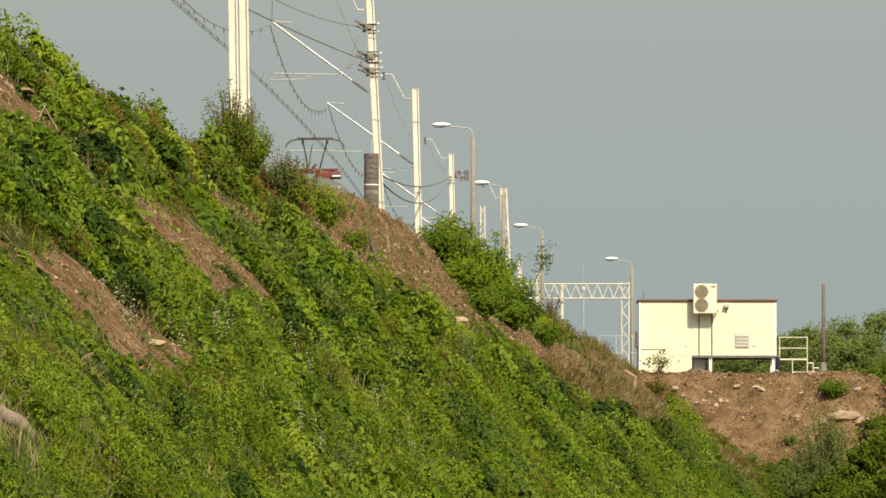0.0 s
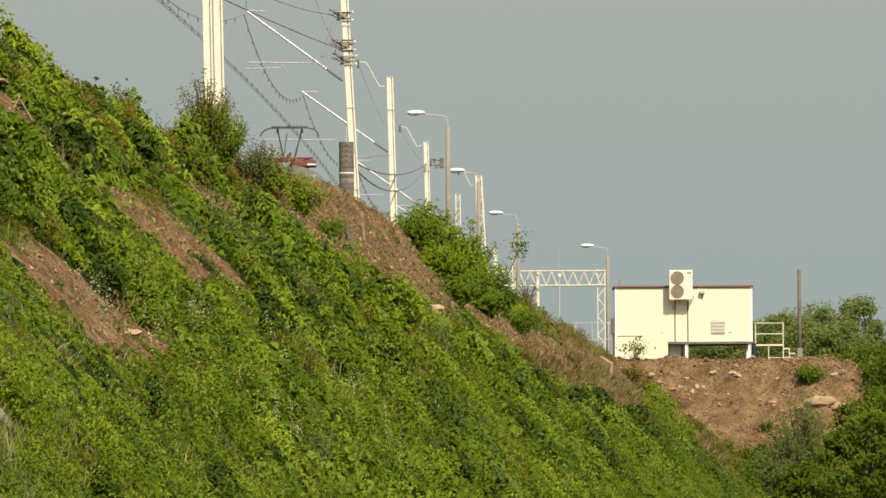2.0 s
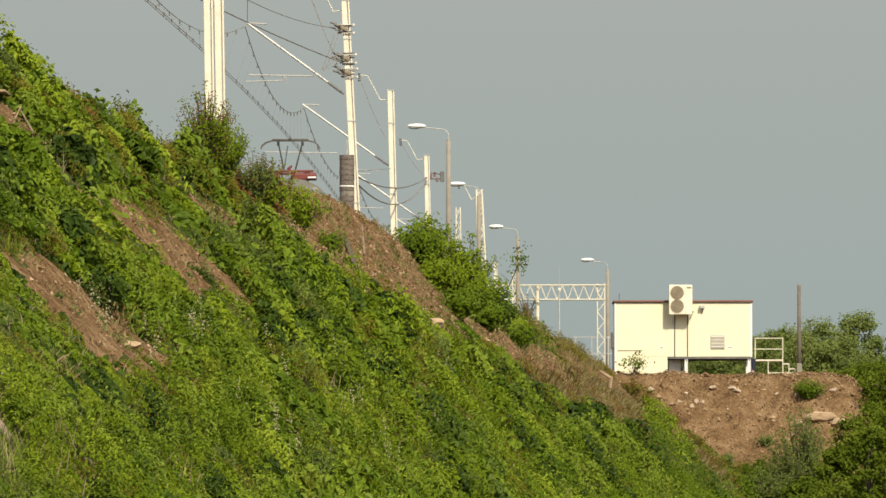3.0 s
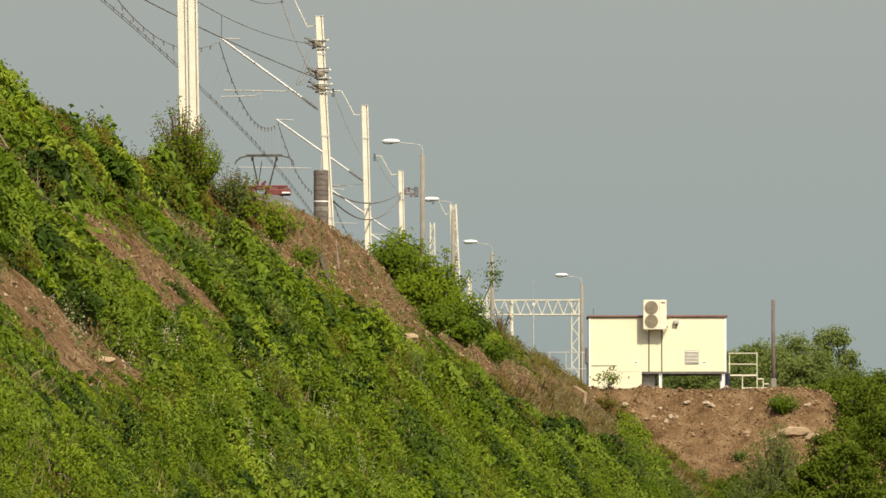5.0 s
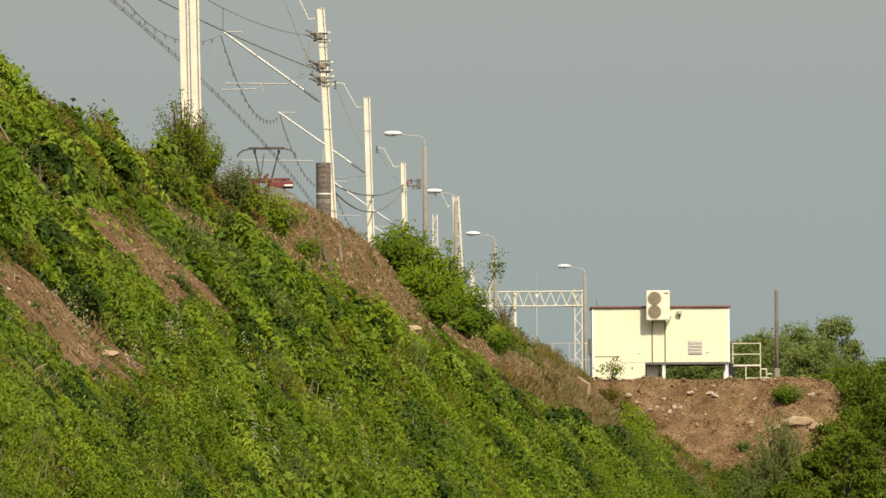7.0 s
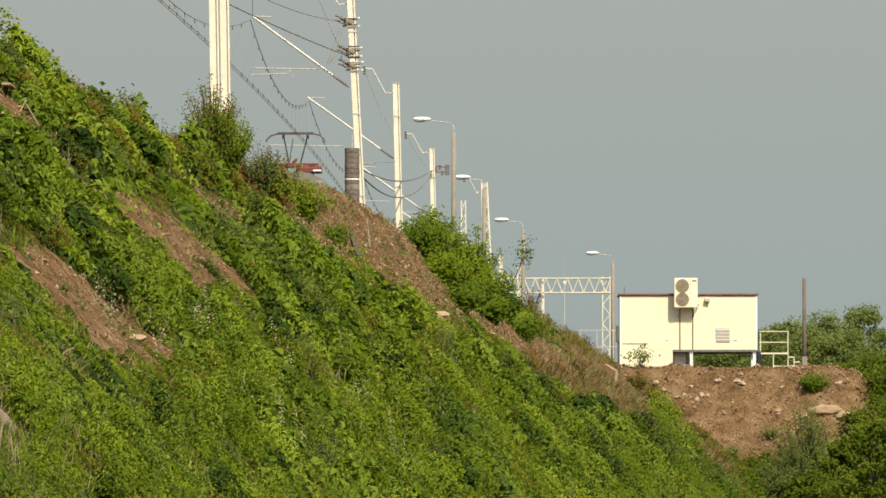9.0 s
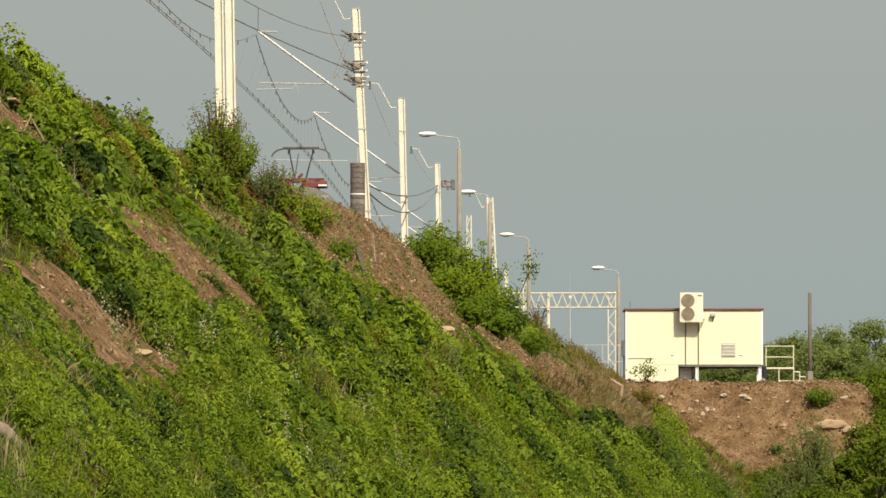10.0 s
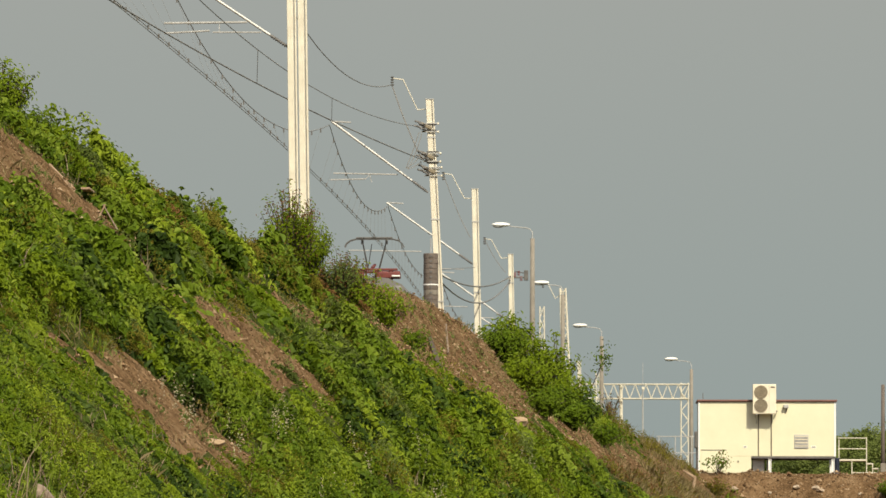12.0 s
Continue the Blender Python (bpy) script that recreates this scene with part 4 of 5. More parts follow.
for x0 in (0.06, 2.86):
    bm = box(bm_new(), (x0, 0.0, -0.25), (x0 + 0.03, 0.16, 0.6))
    box(bm, (x0 + 0.1, 0.0, -0.25), (x0 + 0.13, 0.16, 0.6))
    box(bm, (x0 + 0.03, 0.07, -0.25), (x0 + 0.1, 0.09, 0.6))
    part("leg", bm, LAMP_WHITE, cabin, "white steel leg")
    part("leg", box(bm_new(), (x0, 2.2, -0.25), (x0 + 0.13, 2.34, 0.6)), LAMP_WHITE, cabin, "white steel leg")
part("brace", rod(bm_new(), (2.78, 0.08, -0.2), (2.87, 0.08, 0.6), 0.02, 0.02, 6), LAMP_WHITE, cabin)
part("service_box", box(bm_new(), (-0.62, 0.5, 0.02), (-0.1, 0.9, 0.58), 0.01), ZINC, cabin, "grey service box under the floor")
for x0 in (-0.38, 0.19):
    part("conduit", rod(bm_new(), (x0, -0.03, 0.7), (x0, -0.03, 2.55), 0.022, 0.022, 8), GRILLE, cabin, "dark conduit")
vent = part("vent", box(bm_new(), (1.2, -0.02, 1.03), (1.83, 0.01, 1.66), 0.006), ZINC, cabin, "grey louvred vent")
for k in range(8):
    bm = box(bm_new(), (1.23, -0.045, 1.06 + k * 0.072), (1.80, -0.018, 1.10 + k * 0.072))
    part("slat", bm, AC_CREAM if k % 2 else ZINC, vent)
for x0, z0, w in ((-1.05, 1.06, 0.16), (1.95, 1.06, 0.22)):
    plate = part("notice_plate", box(bm_new(), (x0, -0.012, z0), (x0 + w, 0.006, z0 + 0.1)), LAMP_WHITE, cabin, "small pale notice plate")
    part("text_bar", box(bm_new(), (x0 + 0.02, -0.016, z0 + 0.03), (x0 + w - 0.02, -0.011, z0 + 0.07)), GRILLE, plate)
lampf = part("floodlight", box(bm_new(), (0.72, -0.22, 2.82), (0.94, -0.02, 2.98), 0.02), ZINC, cabin, "grey floodlight")
part("bracket", rod(bm_new(), (0.82, -0.02, 2.6), (0.86, -0.12, 2.84), 0.02, 0.02, 6), GRILLE, lampf)
part("roof_aerial", rod(bm_new(), (-2.82, 0.6, 3.2), (-2.82, 0.6, 3.52), 0.02, 0.02, 6), DARK_STEEL, cabin)

unit = thing("air_conditioner", "cream twin-fan outdoor air conditioner on wall brackets", "air conditioner", at=(11.72, 345.20, 13.30))
part("casing", box(bm_new(), (-0.65, -0.62, 2.55), (0.385, -0.25, 3.86), 0.025), AC_CREAM, unit)
for zc in (3.51, 2.91):
    ring = bm_new()
    bmesh.ops.create_cone(ring, cap_ends=True, segments=28, radius1=0.29, radius2=0.29, depth=0.02, matrix=Matrix.Translation((-0.29, -0.625, zc)) @ Matrix.Rotation(radians(90), 4, "X"))
    grille = part("fan_grille", ring, FAN_TAN, unit, "round dark fan grille")
    for rr in (0.29, 0.22, 0.15, 0.08):
        pts = [(-0.29 + rr * math.cos(a), -0.642, zc + rr * math.sin(a)) for a in np.linspace(0, 2 * math.pi, 25)]
        part("grille_ring", tube(bm_new(), pts, 0.006, 4), GRILLE, grille)
    part("hub", rod(bm_new(), (-0.29, -0.655, zc), (-0.29, -0.63, zc), 0.05, 0.05, 12), FAN_TAN, grille)
part("seam", box(bm_new(), (0.07, -0.625, 2.56), (0.076, -0.618, 3.85)), GRILLE, unit)
part("badge", box(bm_new(), (0.14, -0.63, 3.7), (0.33, -0.618, 3.76)), GRILLE, unit, "small grey badge")
for x0 in (-0.5, 0.2):
    part("wall_bracket", box(bm_new(), (x0, -0.62, 2.5), (x0 + 0.05, -0.0, 2.546)), ZINC, unit)
    part("wall_bracket", rod(bm_new(), (x0 + 0.025, -0.5, 2.5), (x0 + 0.025, -0.02, 2.15), 0.018, 0.018, 6), ZINC, unit)
part("pipe", rod(bm_new(), (0.42, -0.3, 2.68), (0.42, -0.02, 2.68), 0.035, 0.035, 8), DARK_STEEL, unit, "dark insulated pipe")

deck = thing("cabin_landing", "white steel landing with railing and two steps", "landing", at=(14.85, 345.20, 13.25))
for x0, z0, z1 in ((1.27, -0.2, 1.6), (0.62, -0.2, 0.6), (0.05, 0.5, 1.5)):
    part("post", rod(bm_new(), (x0, 0, z0), (x0, 0, z1), 0.024, 0.024, 6), WHITE_STEEL, deck)
for z0 in (1.08, 1.56):
    part("rail_bar", rod(bm_new(), (0, 0, z0), (1.28, 0, z0), 0.02, 0.02, 6), WHITE_STEEL, deck)
part("deck_plate", box(bm_new(), (0, 0, 0.55), (1.28, 1.2, 0.62), 0.01), WHITE_STEEL, deck)
for k, (x0, z0) in enumerate(((1.3, 0.4), (1.56, 0.18))):
    part("step", box(bm_new(), (x0, 0.0, z0), (x0 + 0.26, 0.9, z0 + 0.05), 0.008), WHITE_STEEL, deck)
    part("step_post", rod(bm_new(), (x0 + 0.24, 0.02, -0.2), (x0 + 0.24, 0.02, z0), 0.025, 0.025, 6), WHITE_STEEL, deck)
part("sill_bar", rod(bm_new(), (0.6, 0, 0.02), (1.85, 0, 0.02), 0.025, 0.025, 6), WHITE_STEEL, deck)
bollard = thing("blue_post", "dark blue steel post beside the cabin leg", "post", at=(14.74, 343.50, 13.09))
part("tube", rod(bm_new(), (0, 0, -0.3), (0, 0, 0.74), 0.11, 0.11, 12), BLUE_PAINT, bollard)
part("cap", rod(bm_new(), (0, 0, 0.742), (0, 0, 0.775), 0.12, 0.1, 12), BLUE_PAINT, bollard)
pole = thing("bare_pole", "plain grey-brown concrete pole on the earth pad", "pole", at=(16.84, 345.00, 13.19))
part("shaft", rod(bm_new(), (0, 0, -0.3), (0, 0, 3.98), 0.1, 0.08, 10), CONCRETE, pole, "", True)
part("collar", box(bm_new(), (-0.12, -0.12, -0.3), (0.12, 0.12, 0.5), 0.03), POST_CONCRETE, pole, "pale concrete foot")

# ---- train ----
TY = 275.0
yaw = math.atan2(-0.0425, 1)
train = thing("electric_train", "grey and violet electric railcar with red roof gear", "train", at=(track_x(TY), TY, RAIL_Z + 0.27))
train.rotation_euler = (0, 0, yaw)


def car_section(bm, y0, y1, grow=0.0):
    """Closed body shell with rounded roof shoulders between y0 and y1."""
    prof = [(-1.42, 0.9), (-1.44, 2.6), (-1.36, 3.2), (-1.1, 3.6), (-0.6, 3.82), (0, 3.88), (0.6, 3.82), (1.1, 3.6), (1.36, 3.2), (1.44, 2.6), (1.42, 0.9)]
    a = [bm.verts.new((x * (1 - grow), y0, z)) for x, z in prof]
    b = [bm.verts.new((x, y1, z)) for x, z in prof]
    for i in range(len(prof) - 1):
        bm.faces.new((a[i], a[i + 1], b[i + 1], b[i]))
    bm.faces.new(a[::-1])
    bm.faces.new(b)
    return bm


for k, (y0, y1) in enumerate(((0.5, 21.0), (21.6, 42.0), (42.6, 62.0))):
    body = part("body", car_section(bm_new(), y0, y1, 0.06 if k == 0 else 0), TRAIN_GREY, train)
    part("waist_band", box(bm_new(), (1.441, y0 + 0.6, 1.2), (1.452, y1 - 0.1, 1.7)), TRAIN_VIOLET, body, "violet waist band")
    for j in range(9):
        yy = y0 + 1.4 + j * 2.15
        part("side_window", box(bm_new(), (1.40, yy, 2.0), (1.455, yy + 1.45, 2.95), 0.02), TRAIN_DARK, body, "dark side window")
        part("pillar", box(bm_new(), (1.442, yy + 1.6, 1.9), (1.46, yy + 1.85, 3.0)), LAMP_WHITE, body, "pale window pillar")
    for j in range(4):
        part("roof_vent", box(bm_new(), (-0.45, y0 + 4 + j * 4.2, 3.84), (0.45, y0 + 5.6 + j * 4.2, 4.02), 0.05), TRAIN_GREY, body)
part("front", box(bm_new(), (-1.3, 0.36, 0.9), (1.3, 0.52, 3.3), 0.06), TRAIN_GREY, train)
part("front_visor", box(bm_new(), (-1.05, 0.34, 3.16), (1.05, 0.6, 3.55), 0.1), TRAIN_GREY, train)
screen = part("windscreen", box(bm_new(), (-1.12, 0.30, 2.05), (1.12, 0.37, 3.05), 0.03), TRAIN_WINDOW, train, "pale reflecting windscreen")
part("centre_pillar", box(bm_new(), (-0.05, 0.27, 2.03), (0.05, 0.30, 3.07)), TRAIN_DARK, screen)
for sx in (-1, 1):
    part("corner_trim", box(bm_new(), (sx * 1.3 - 0.1, 0.28, 1.2), (sx * 1.3 + 0.1, 0.5, 3.12), 0.03), TRAIN_VIOLET, train, "violet corner trim")
part("window_frame", box(bm_new(), (-1.2, 0.28, 3.06), (1.2, 0.36, 3.15), 0.02), TRAIN_VIOLET, train, "violet frame strip")
for k, yb in enumerate((4.0, 17.0, 25.5, 38.0, 46.5, 58.5)):
    bogie = part("bogie", box(bm_new(), (-1.05, yb - 1.6, 0.35), (1.05, yb + 1.6, 0.88), 0.05), TRAIN_DARK, train)
    for wx in (-0.75, 0.75):
        for wy in (-1.1, 1.1):
            part("wheel", rod(bm_new(), (wx - 0.06, yb + wy, 0.33), (wx + 0.06, yb + wy, 0.33), 0.46, 0.46, 18), DARK_STEEL, bogie)
part("headlamp", rod(bm_new(), (-0.42, 0.22, 3.42), (-0.42, 0.36, 3.42), 0.17, 0.19, 16), LAMP_GLASS, train, "warm yellow headlamp")
part("headlamp_rim", rod(bm_new(), (-0.42, 0.26, 3.42), (-0.42, 0.38, 3.42), 0.23, 0.23, 16), TRAIN_DARK, train)
gear2 = part("pantograph_base", box(bm_new(), (-0.95, 1.0, 4.12), (0.85, 1.12, 4.2), 0.02), RED_METAL, train, "red pantograph base frame")
part("base_bar", box(bm_new(), (-0.95, 2.6, 4.12), (0.85, 2.72, 4.2), 0.02), RED_METAL, gear2)
for sx in (-0.8, -0.4, 0.1, 0.6):
    part("roof_insulator", rod(bm_new(), (sx, 1.06, 3.75), (sx, 1.06, 4.12), 0.09, 0.06, 10), RED_METAL, gear2)
    part("side_bar", box(bm_new(), (sx - 0.03, 1.12, 4.13), (sx + 0.03, 2.6, 4.19)), RED_METAL, gear2)
part("switch_case", box(bm_new(), (0.1, 0.75, 3.84), (0.95, 1.4, 4.06), 0.04), RED_METAL, train, "red roof switch case")
part("white_insulator", box(bm_new(), (0.66, 0.62, 3.88), (0.96, 0.72, 3.94), 0.02), LAMP_WHITE, train, "white roof insulator")
# two slim upper arms spread from a common joint to the collector head
for sx in (-1, 1):
    part("pantograph_arm", rod(bm_new(), (sx * 0.2 - 0.05, 1.9, 4.24), (sx * 0.43, 1.5, 5.2), 0.032, 0.024, 7), DARK_STEEL, gear2)
    part("spring_strut", rod(bm_new(), (sx * 0.43, 1.5, 5.08), (sx * 0.43, 1.5, 5.26), 0.045, 0.045, 8), DARK_STEEL, gear2)
part("lower_arm", rod(bm_new(), (-0.05, 1.1, 4.22), (-0.05, 2.65, 4.42), 0.06, 0.05, 8), RED_METAL, gear2, "red lower arm")
part("guide_rod", rod(bm_new(), (-0.3, 2.6, 4.25), (-0.1, 1.6, 5.1), 0.014, 0.014, 6), DARK_STEEL, gear2)
bow = [(-1.05, 1.5, 4.98), (-1.0, 1.5, 5.1), (-0.86, 1.5, 5.21), (-0.64, 1.5, 5.27), (0.64, 1.5, 5.27), (0.86, 1.5, 5.21), (1.0, 1.5, 5.1), (1.05, 1.5, 4.98)]
for dy in (-0.17, 0.17):
    part("collector_bow", tube(bm_new(), [(x, y + dy, z) for x, y, z in bow], 0.018, 6), DARK_STEEL, gear2, "dark collector bow")
    part("carbon_strip", box(bm_new(), (-0.64, 1.47 + dy, 5.285), (0.64, 1.53 + dy, 5.33), 0.008), DARK_STEEL, gear2)


# ---- shrubs and trees ----
def stems_and_leaves(height, radius, stems, per_stem, leaf, rise=0.55, start=0.25):
    """Bent stems from one foot, and leaves set along their upper parts."""
    rods = []
    cen, nrm = [], []
    for _ in range(stems):
        a, q = rng.uniform(0, 2 * np.pi), np.sqrt(rng.uniform(0, 1))
        h = height * rng.uniform(0.55, 1.05) * (1 - 0.35 * q)
        tip = np.array([radius * q * math.cos(a), radius * q * math.sin(a), h])
        midp = np.array([tip[0] * 0.45, tip[1] * 0.45, h * rise])
        bm = rod(bm_new(), (0, 0, -0.1), midp, 0.014 * height, 0.010 * height, 4)
        rods.append(rod(bm, midp, tip, 0.009 * height, 0.004, 4))
        f = rng.uniform(start, 1.03, per_stem)[:, None]
        p = np.where(f < 0.5, midp * f * 2, midp + (tip - midp) * (f - 0.5) * 2)
        out = rng.normal(size=(per_stem, 3))
        out /= np.linalg.norm(out, axis=1, keepdims=True)
        cen.append(p + out * rng.uniform(0.3, 1.3, (per_stem, 1)) * leaf * 1.5)
        nrm.append(out * 0.55 + np.array([math.cos(a) * 0.3, math.sin(a) * 0.3, 0]) + 0.6 * np.array(SUN))
    cen, nrm = np.concatenate(cen), np.concatenate(nrm)
    nrm /= np.linalg.norm(nrm, axis=1, keepdims=True)
    return rods, cen, nrm


def shrub(label, x, y, radius, height, leaf, stems, per_stem, mat, tips=None, sink=0.0, name="shrub", slim=0.5, start=0.25):
    z = float(land(x, y)) - sink
    t = thing(name, label, "shrub", "shrubs on the bank", (x, y, z))
    rods, c, nr = stems_and_leaves(height, radius, stems, per_stem, leaf, start=start)
    for bm in rods:
        part("stem", bm, BARK, t)
    sz = leaf * rng.uniform(0.6, 1.25, len(c))
    red = np.zeros(len(c), bool)
    if tips is not None:
        red = (c[:, 2] > height * 0.62) & (rng.uniform(0, 1, len(c)) < 0.4) | (rng.uniform(0, 1, len(c)) < 0.12)
        leaf_cloud("tip_leaves", c[red], nr[red], sz[red] * 0.9, tips, slim, True).parent = t
    leaf_cloud("leaves", c[~red], nr[~red], sz[~red], mat, slim, True).parent = t
    return t


shrub("tall green shrub with russet tips before the twin mast", -5.12, 188, 0.85, 2.6, 0.09, 110, 64, LEAF_BRIGHT, LEAF_RUSSET, slim=0.4, start=0.08)
shrub("green shrub with russet tips before the twin mast", -4.73, 190, 0.65, 1.75, 0.09, 60, 50, LEAF_BRIGHT, slim=0.45, start=0.05)
shrub("low russet-tipped shrub on the crest", -5.65, 185, 0.7, 1.35, 0.09, 50, 46, LEAF_GREY, LEAF_RUSSET, slim=0.4, start=0.08)
shrub("reddish dry shrub on the crest", -4.08, 193, 0.6, 1.45, 0.09, 60, 44, LEAF_GREY, LEAF_RUSSET, slim=0.4, start=0.08)
shrub("leafy green shrub on the crest of the bank", -3.65, 197, 0.65, 1.55, 0.1, 40, 36, LEAF_BRIGHT, LEAF_RUSSET)
shrub("leafy dark green shrub beside the bare mound", -3.07, 203, 0.7, 1.35, 0.11, 40, 34, LEAF_BRIGHT)
shrub("low green shrub below the bare mound", -2.33, 206, 0.5, 0.7, 0.11, 20, 26, LEAF_MID)
shrub("grey-green willow sprig on the crest", -6.73, 178, 0.5, 2.0, 0.11, 40, 44, LEAF_GREY, slim=0.35, start=0.15)
shrub("grey-green willow sprig on the crest", -6.37, 181, 0.4, 1.6, 0.11, 28, 36, LEAF_GREY, slim=0.35, start=0.15)
for sx_, sy_, sr, sh, sm in ((-7.17, 171, 0.6, 0.6, LEAF_BRIGHT), (-7.67, 167, 0.6, 0.8, LEAF_OLIVE), (-7.96, 163, 0.5, 0.8, LEAF_MID),
                             (-8.22, 160, 0.45, 1.0, LEAF_MID), (-8.69, 156, 0.6, 0.9, LEAF_DARK), (-9.02, 153, 0.6, 0.9, LEAF_MID),
                             (-9.23, 151, 0.6, 1.0, LEAF_MID), (-9.48, 148, 0.6, 1.7, LEAF_BRIGHT)):
    shrub("leafy sapling at the top of the bank", sx_, sy_, sr, sh * (0.9 if sy_ < 152 else 0.7 if sy_ < 158 else 1.15), 0.085, 60, 60, sm, start=0.0)
shrub("dense dark green elder bush on the bank", 0.29, 252, 1.0, 1.9, 0.15, 54, 46, LEAF_BRIGHT)
shrub("dense dark green elder bush on the bank", 1.25, 262, 1.1, 1.8, 0.15, 60, 46, LEAF_BRIGHT)
shrub("dense dark green elder bush on the bank", 2.25, 268, 1.05, 1.6, 0.15, 50, 40, LEAF_BRIGHT)
shrub("bushy green elder at the foot of the mound", 0.02, 246, 0.8, 1.3, 0.14, 44, 44, LEAF_MID, start=0.05)
shrub("bushy green elder at the foot of the mound", 0.49, 243, 0.8, 1.1, 0.14, 40, 44, LEAF_BRIGHT, start=0.05)
shrub("bushy green elder at the foot of the mound", 0.82, 246, 0.9, 1.1, 0.14, 40, 36, LEAF_BRIGHT)
shrub("bushy green elder at the foot of the mound", 1.52, 250, 0.9, 1.0, 0.14, 36, 36, LEAF_MID)
shrub("bushy green elder low on the bank", 2.21, 252, 0.9, 1.0, 0.14, 36, 36, LEAF_MID)
shrub("bushy green elder low on the bank", 1.23, 240, 0.8, 0.9, 0.14, 36, 36, LEAF_MID)
shrub("dense dark green elder bush on the bank", 2.72, 266, 0.7, 1.1, 0.14, 30, 36, LEAF_DARK)
shrub("sparse light-leaved sapling before the lattice mast", 2.02, 276, 0.7, 3.0, 0.13, 14, 34, LEAF_BRIGHT, start=0.45)
lean = thing("leaning_sapling", "thin leaning sapling with a small green top", "sapling", at=(2.86, 295.00, 14.03))
tip = Vector((3.89, 295.00, 15.95)) - Vector((2.86, 295.00, 14.03))
part("stem", rod(bm_new(), (0, 0, -0.4), tip, 0.03, 0.012, 6), BARK, lean)
for f, off in ((0.55, (-0.35, 0, 0.3)), (0.75, (0.3, 0, 0.35)), (0.85, (-0.3, 0, 0.22))):
    part("twig", rod(bm_new(), tip * f, tip * f + Vector(off), 0.012, 0.006, 5), BARK, lean)
tuft = np.array(tip) + rng.normal(size=(150, 3)) * np.array([0.2, 0.2, 0.24]) - np.array([0.05, 0, 0.1])
up = rng.normal(size=(150, 3)) + (0, -0.3, 0.6)
up /= np.linalg.norm(up, axis=1, keepdims=True)
leaf_cloud("leaves", tuft, up, rng.uniform(0.08, 0.15, 150), LEAF_MID, 0.5, True).parent = lean
shrub("dark russet twiggy shrub on the crest", 4.09, 296, 0.55, 1.5, 0.08, 22, 16, LEAF_RUSSET, LEAF_DARK)
shrub("small green shrub on the bare strip", 3.38, 262, 0.75, 0.9, 0.13, 30, 30, LEAF_MID)
shrub("sparse young shrub in front of the cabin", 9.41, 341, 0.75, 1.15, 0.14, 12, 14, LEAF_MID, LEAF_RUSSET, start=0.5)
shrub("small green shrub on the edge of the pad", 17.01, 339.5, 0.7, 0.95, 0.13, 34, 34, LEAF_MID)
shrub("low weedy clump on the pad slope", 14.91, 337, 0.5, 0.5, 0.12, 16, 20, LEAF_GREY)
shrub("low weedy clump on the pad slope", 13.29, 336, 0.45, 0.5, 0.12, 16, 20, LEAF_GREY)
shrub("light green willow bush below the pad", 16.30, 332, 1.55, 6.0, 0.14, 150, 120, LEAF_HAZE, slim=0.4)
for sx_, sy_ in ((9.61, 331), (10.54, 330), (11.43, 328), (12.18, 326), (12.97, 325), (9.10, 334)):
    shrub("low reddish dry shrub at the foot of the pad", sx_, sy_, 0.8, 0.8, 0.1, 40, 34, LEAF_OLIVE, LEAF_RUSSET, slim=0.4, start=0.05)
shrub("light green willow bush below the pad", 15.05, 331, 1.1, 3.0, 0.14, 60, 80, LEAF_HAZE, slim=0.4)


def tree(label, x, y, top_z, crown_r, clumps, per_clump, leaf, mat, low=0.18, name="tree"):
    """Tapered trunk, forked limbs and a ragged crown of leaf clumps."""
    z = float(land(x, y)) - 0.2
    h = top_z - z
    t = thing(name, label, "tree", "trees beside the line", (x, y, z))
    part("trunk", rod(bm_new(), (0, 0, 0), (0.1, 0, h * 0.55), 0.02 * h + 0.03, 0.012 * h, 9), BARK, t, "", True)
    cen, nrm, own = [], [], []
    for k in range(clumps):
        a, f = rng.uniform(0, 2 * np.pi), rng.uniform(0, 1)
        zz = h * (low + (1 - low) * f ** 0.8)
        env = crown_r * math.sin(math.pi * min(0.97, 0.22 + 0.74 * f)) ** 0.7
        r = env * np.sqrt(rng.uniform(0.1, 1))
        c = np.array([r * math.cos(a), r * math.sin(a), zz - 0.1 * crown_r * rng.uniform(0, 1)])
        if k % 6 == 0:
            part("limb", rod(bm_new(), (0.05, 0, min(zz * 0.7, h * 0.55)), c, 0.008 * h, 0.02, 5), BARK, t)
        s = crown_r * rng.uniform(0.13, 0.27)
        p = rng.normal(size=(per_clump, 3))
        p /= np.linalg.norm(p, axis=1, keepdims=True)
        q = rng.uniform(0.4, 1.1, (per_clump, 1))
        own.append(np.full(per_clump, rng.uniform(0, 1)))
        cen.append(c + p * q * s * np.array([1.1, 1.1, 0.8]))
        nrm.append(p * 0.6 + 0.5 * np.array(SUN) + rng.normal(size=(per_clump, 3)) * 0.35)
    cen, nrm = np.concatenate(cen), np.concatenate(nrm)
    nrm /= np.linalg.norm(nrm, axis=1, keepdims=True)
    leaf_cloud("crown", cen, nrm, leaf * rng.uniform(0.6, 1.3, len(cen)), mat, 0.6, False, np.concatenate(own)).parent = t
    return t


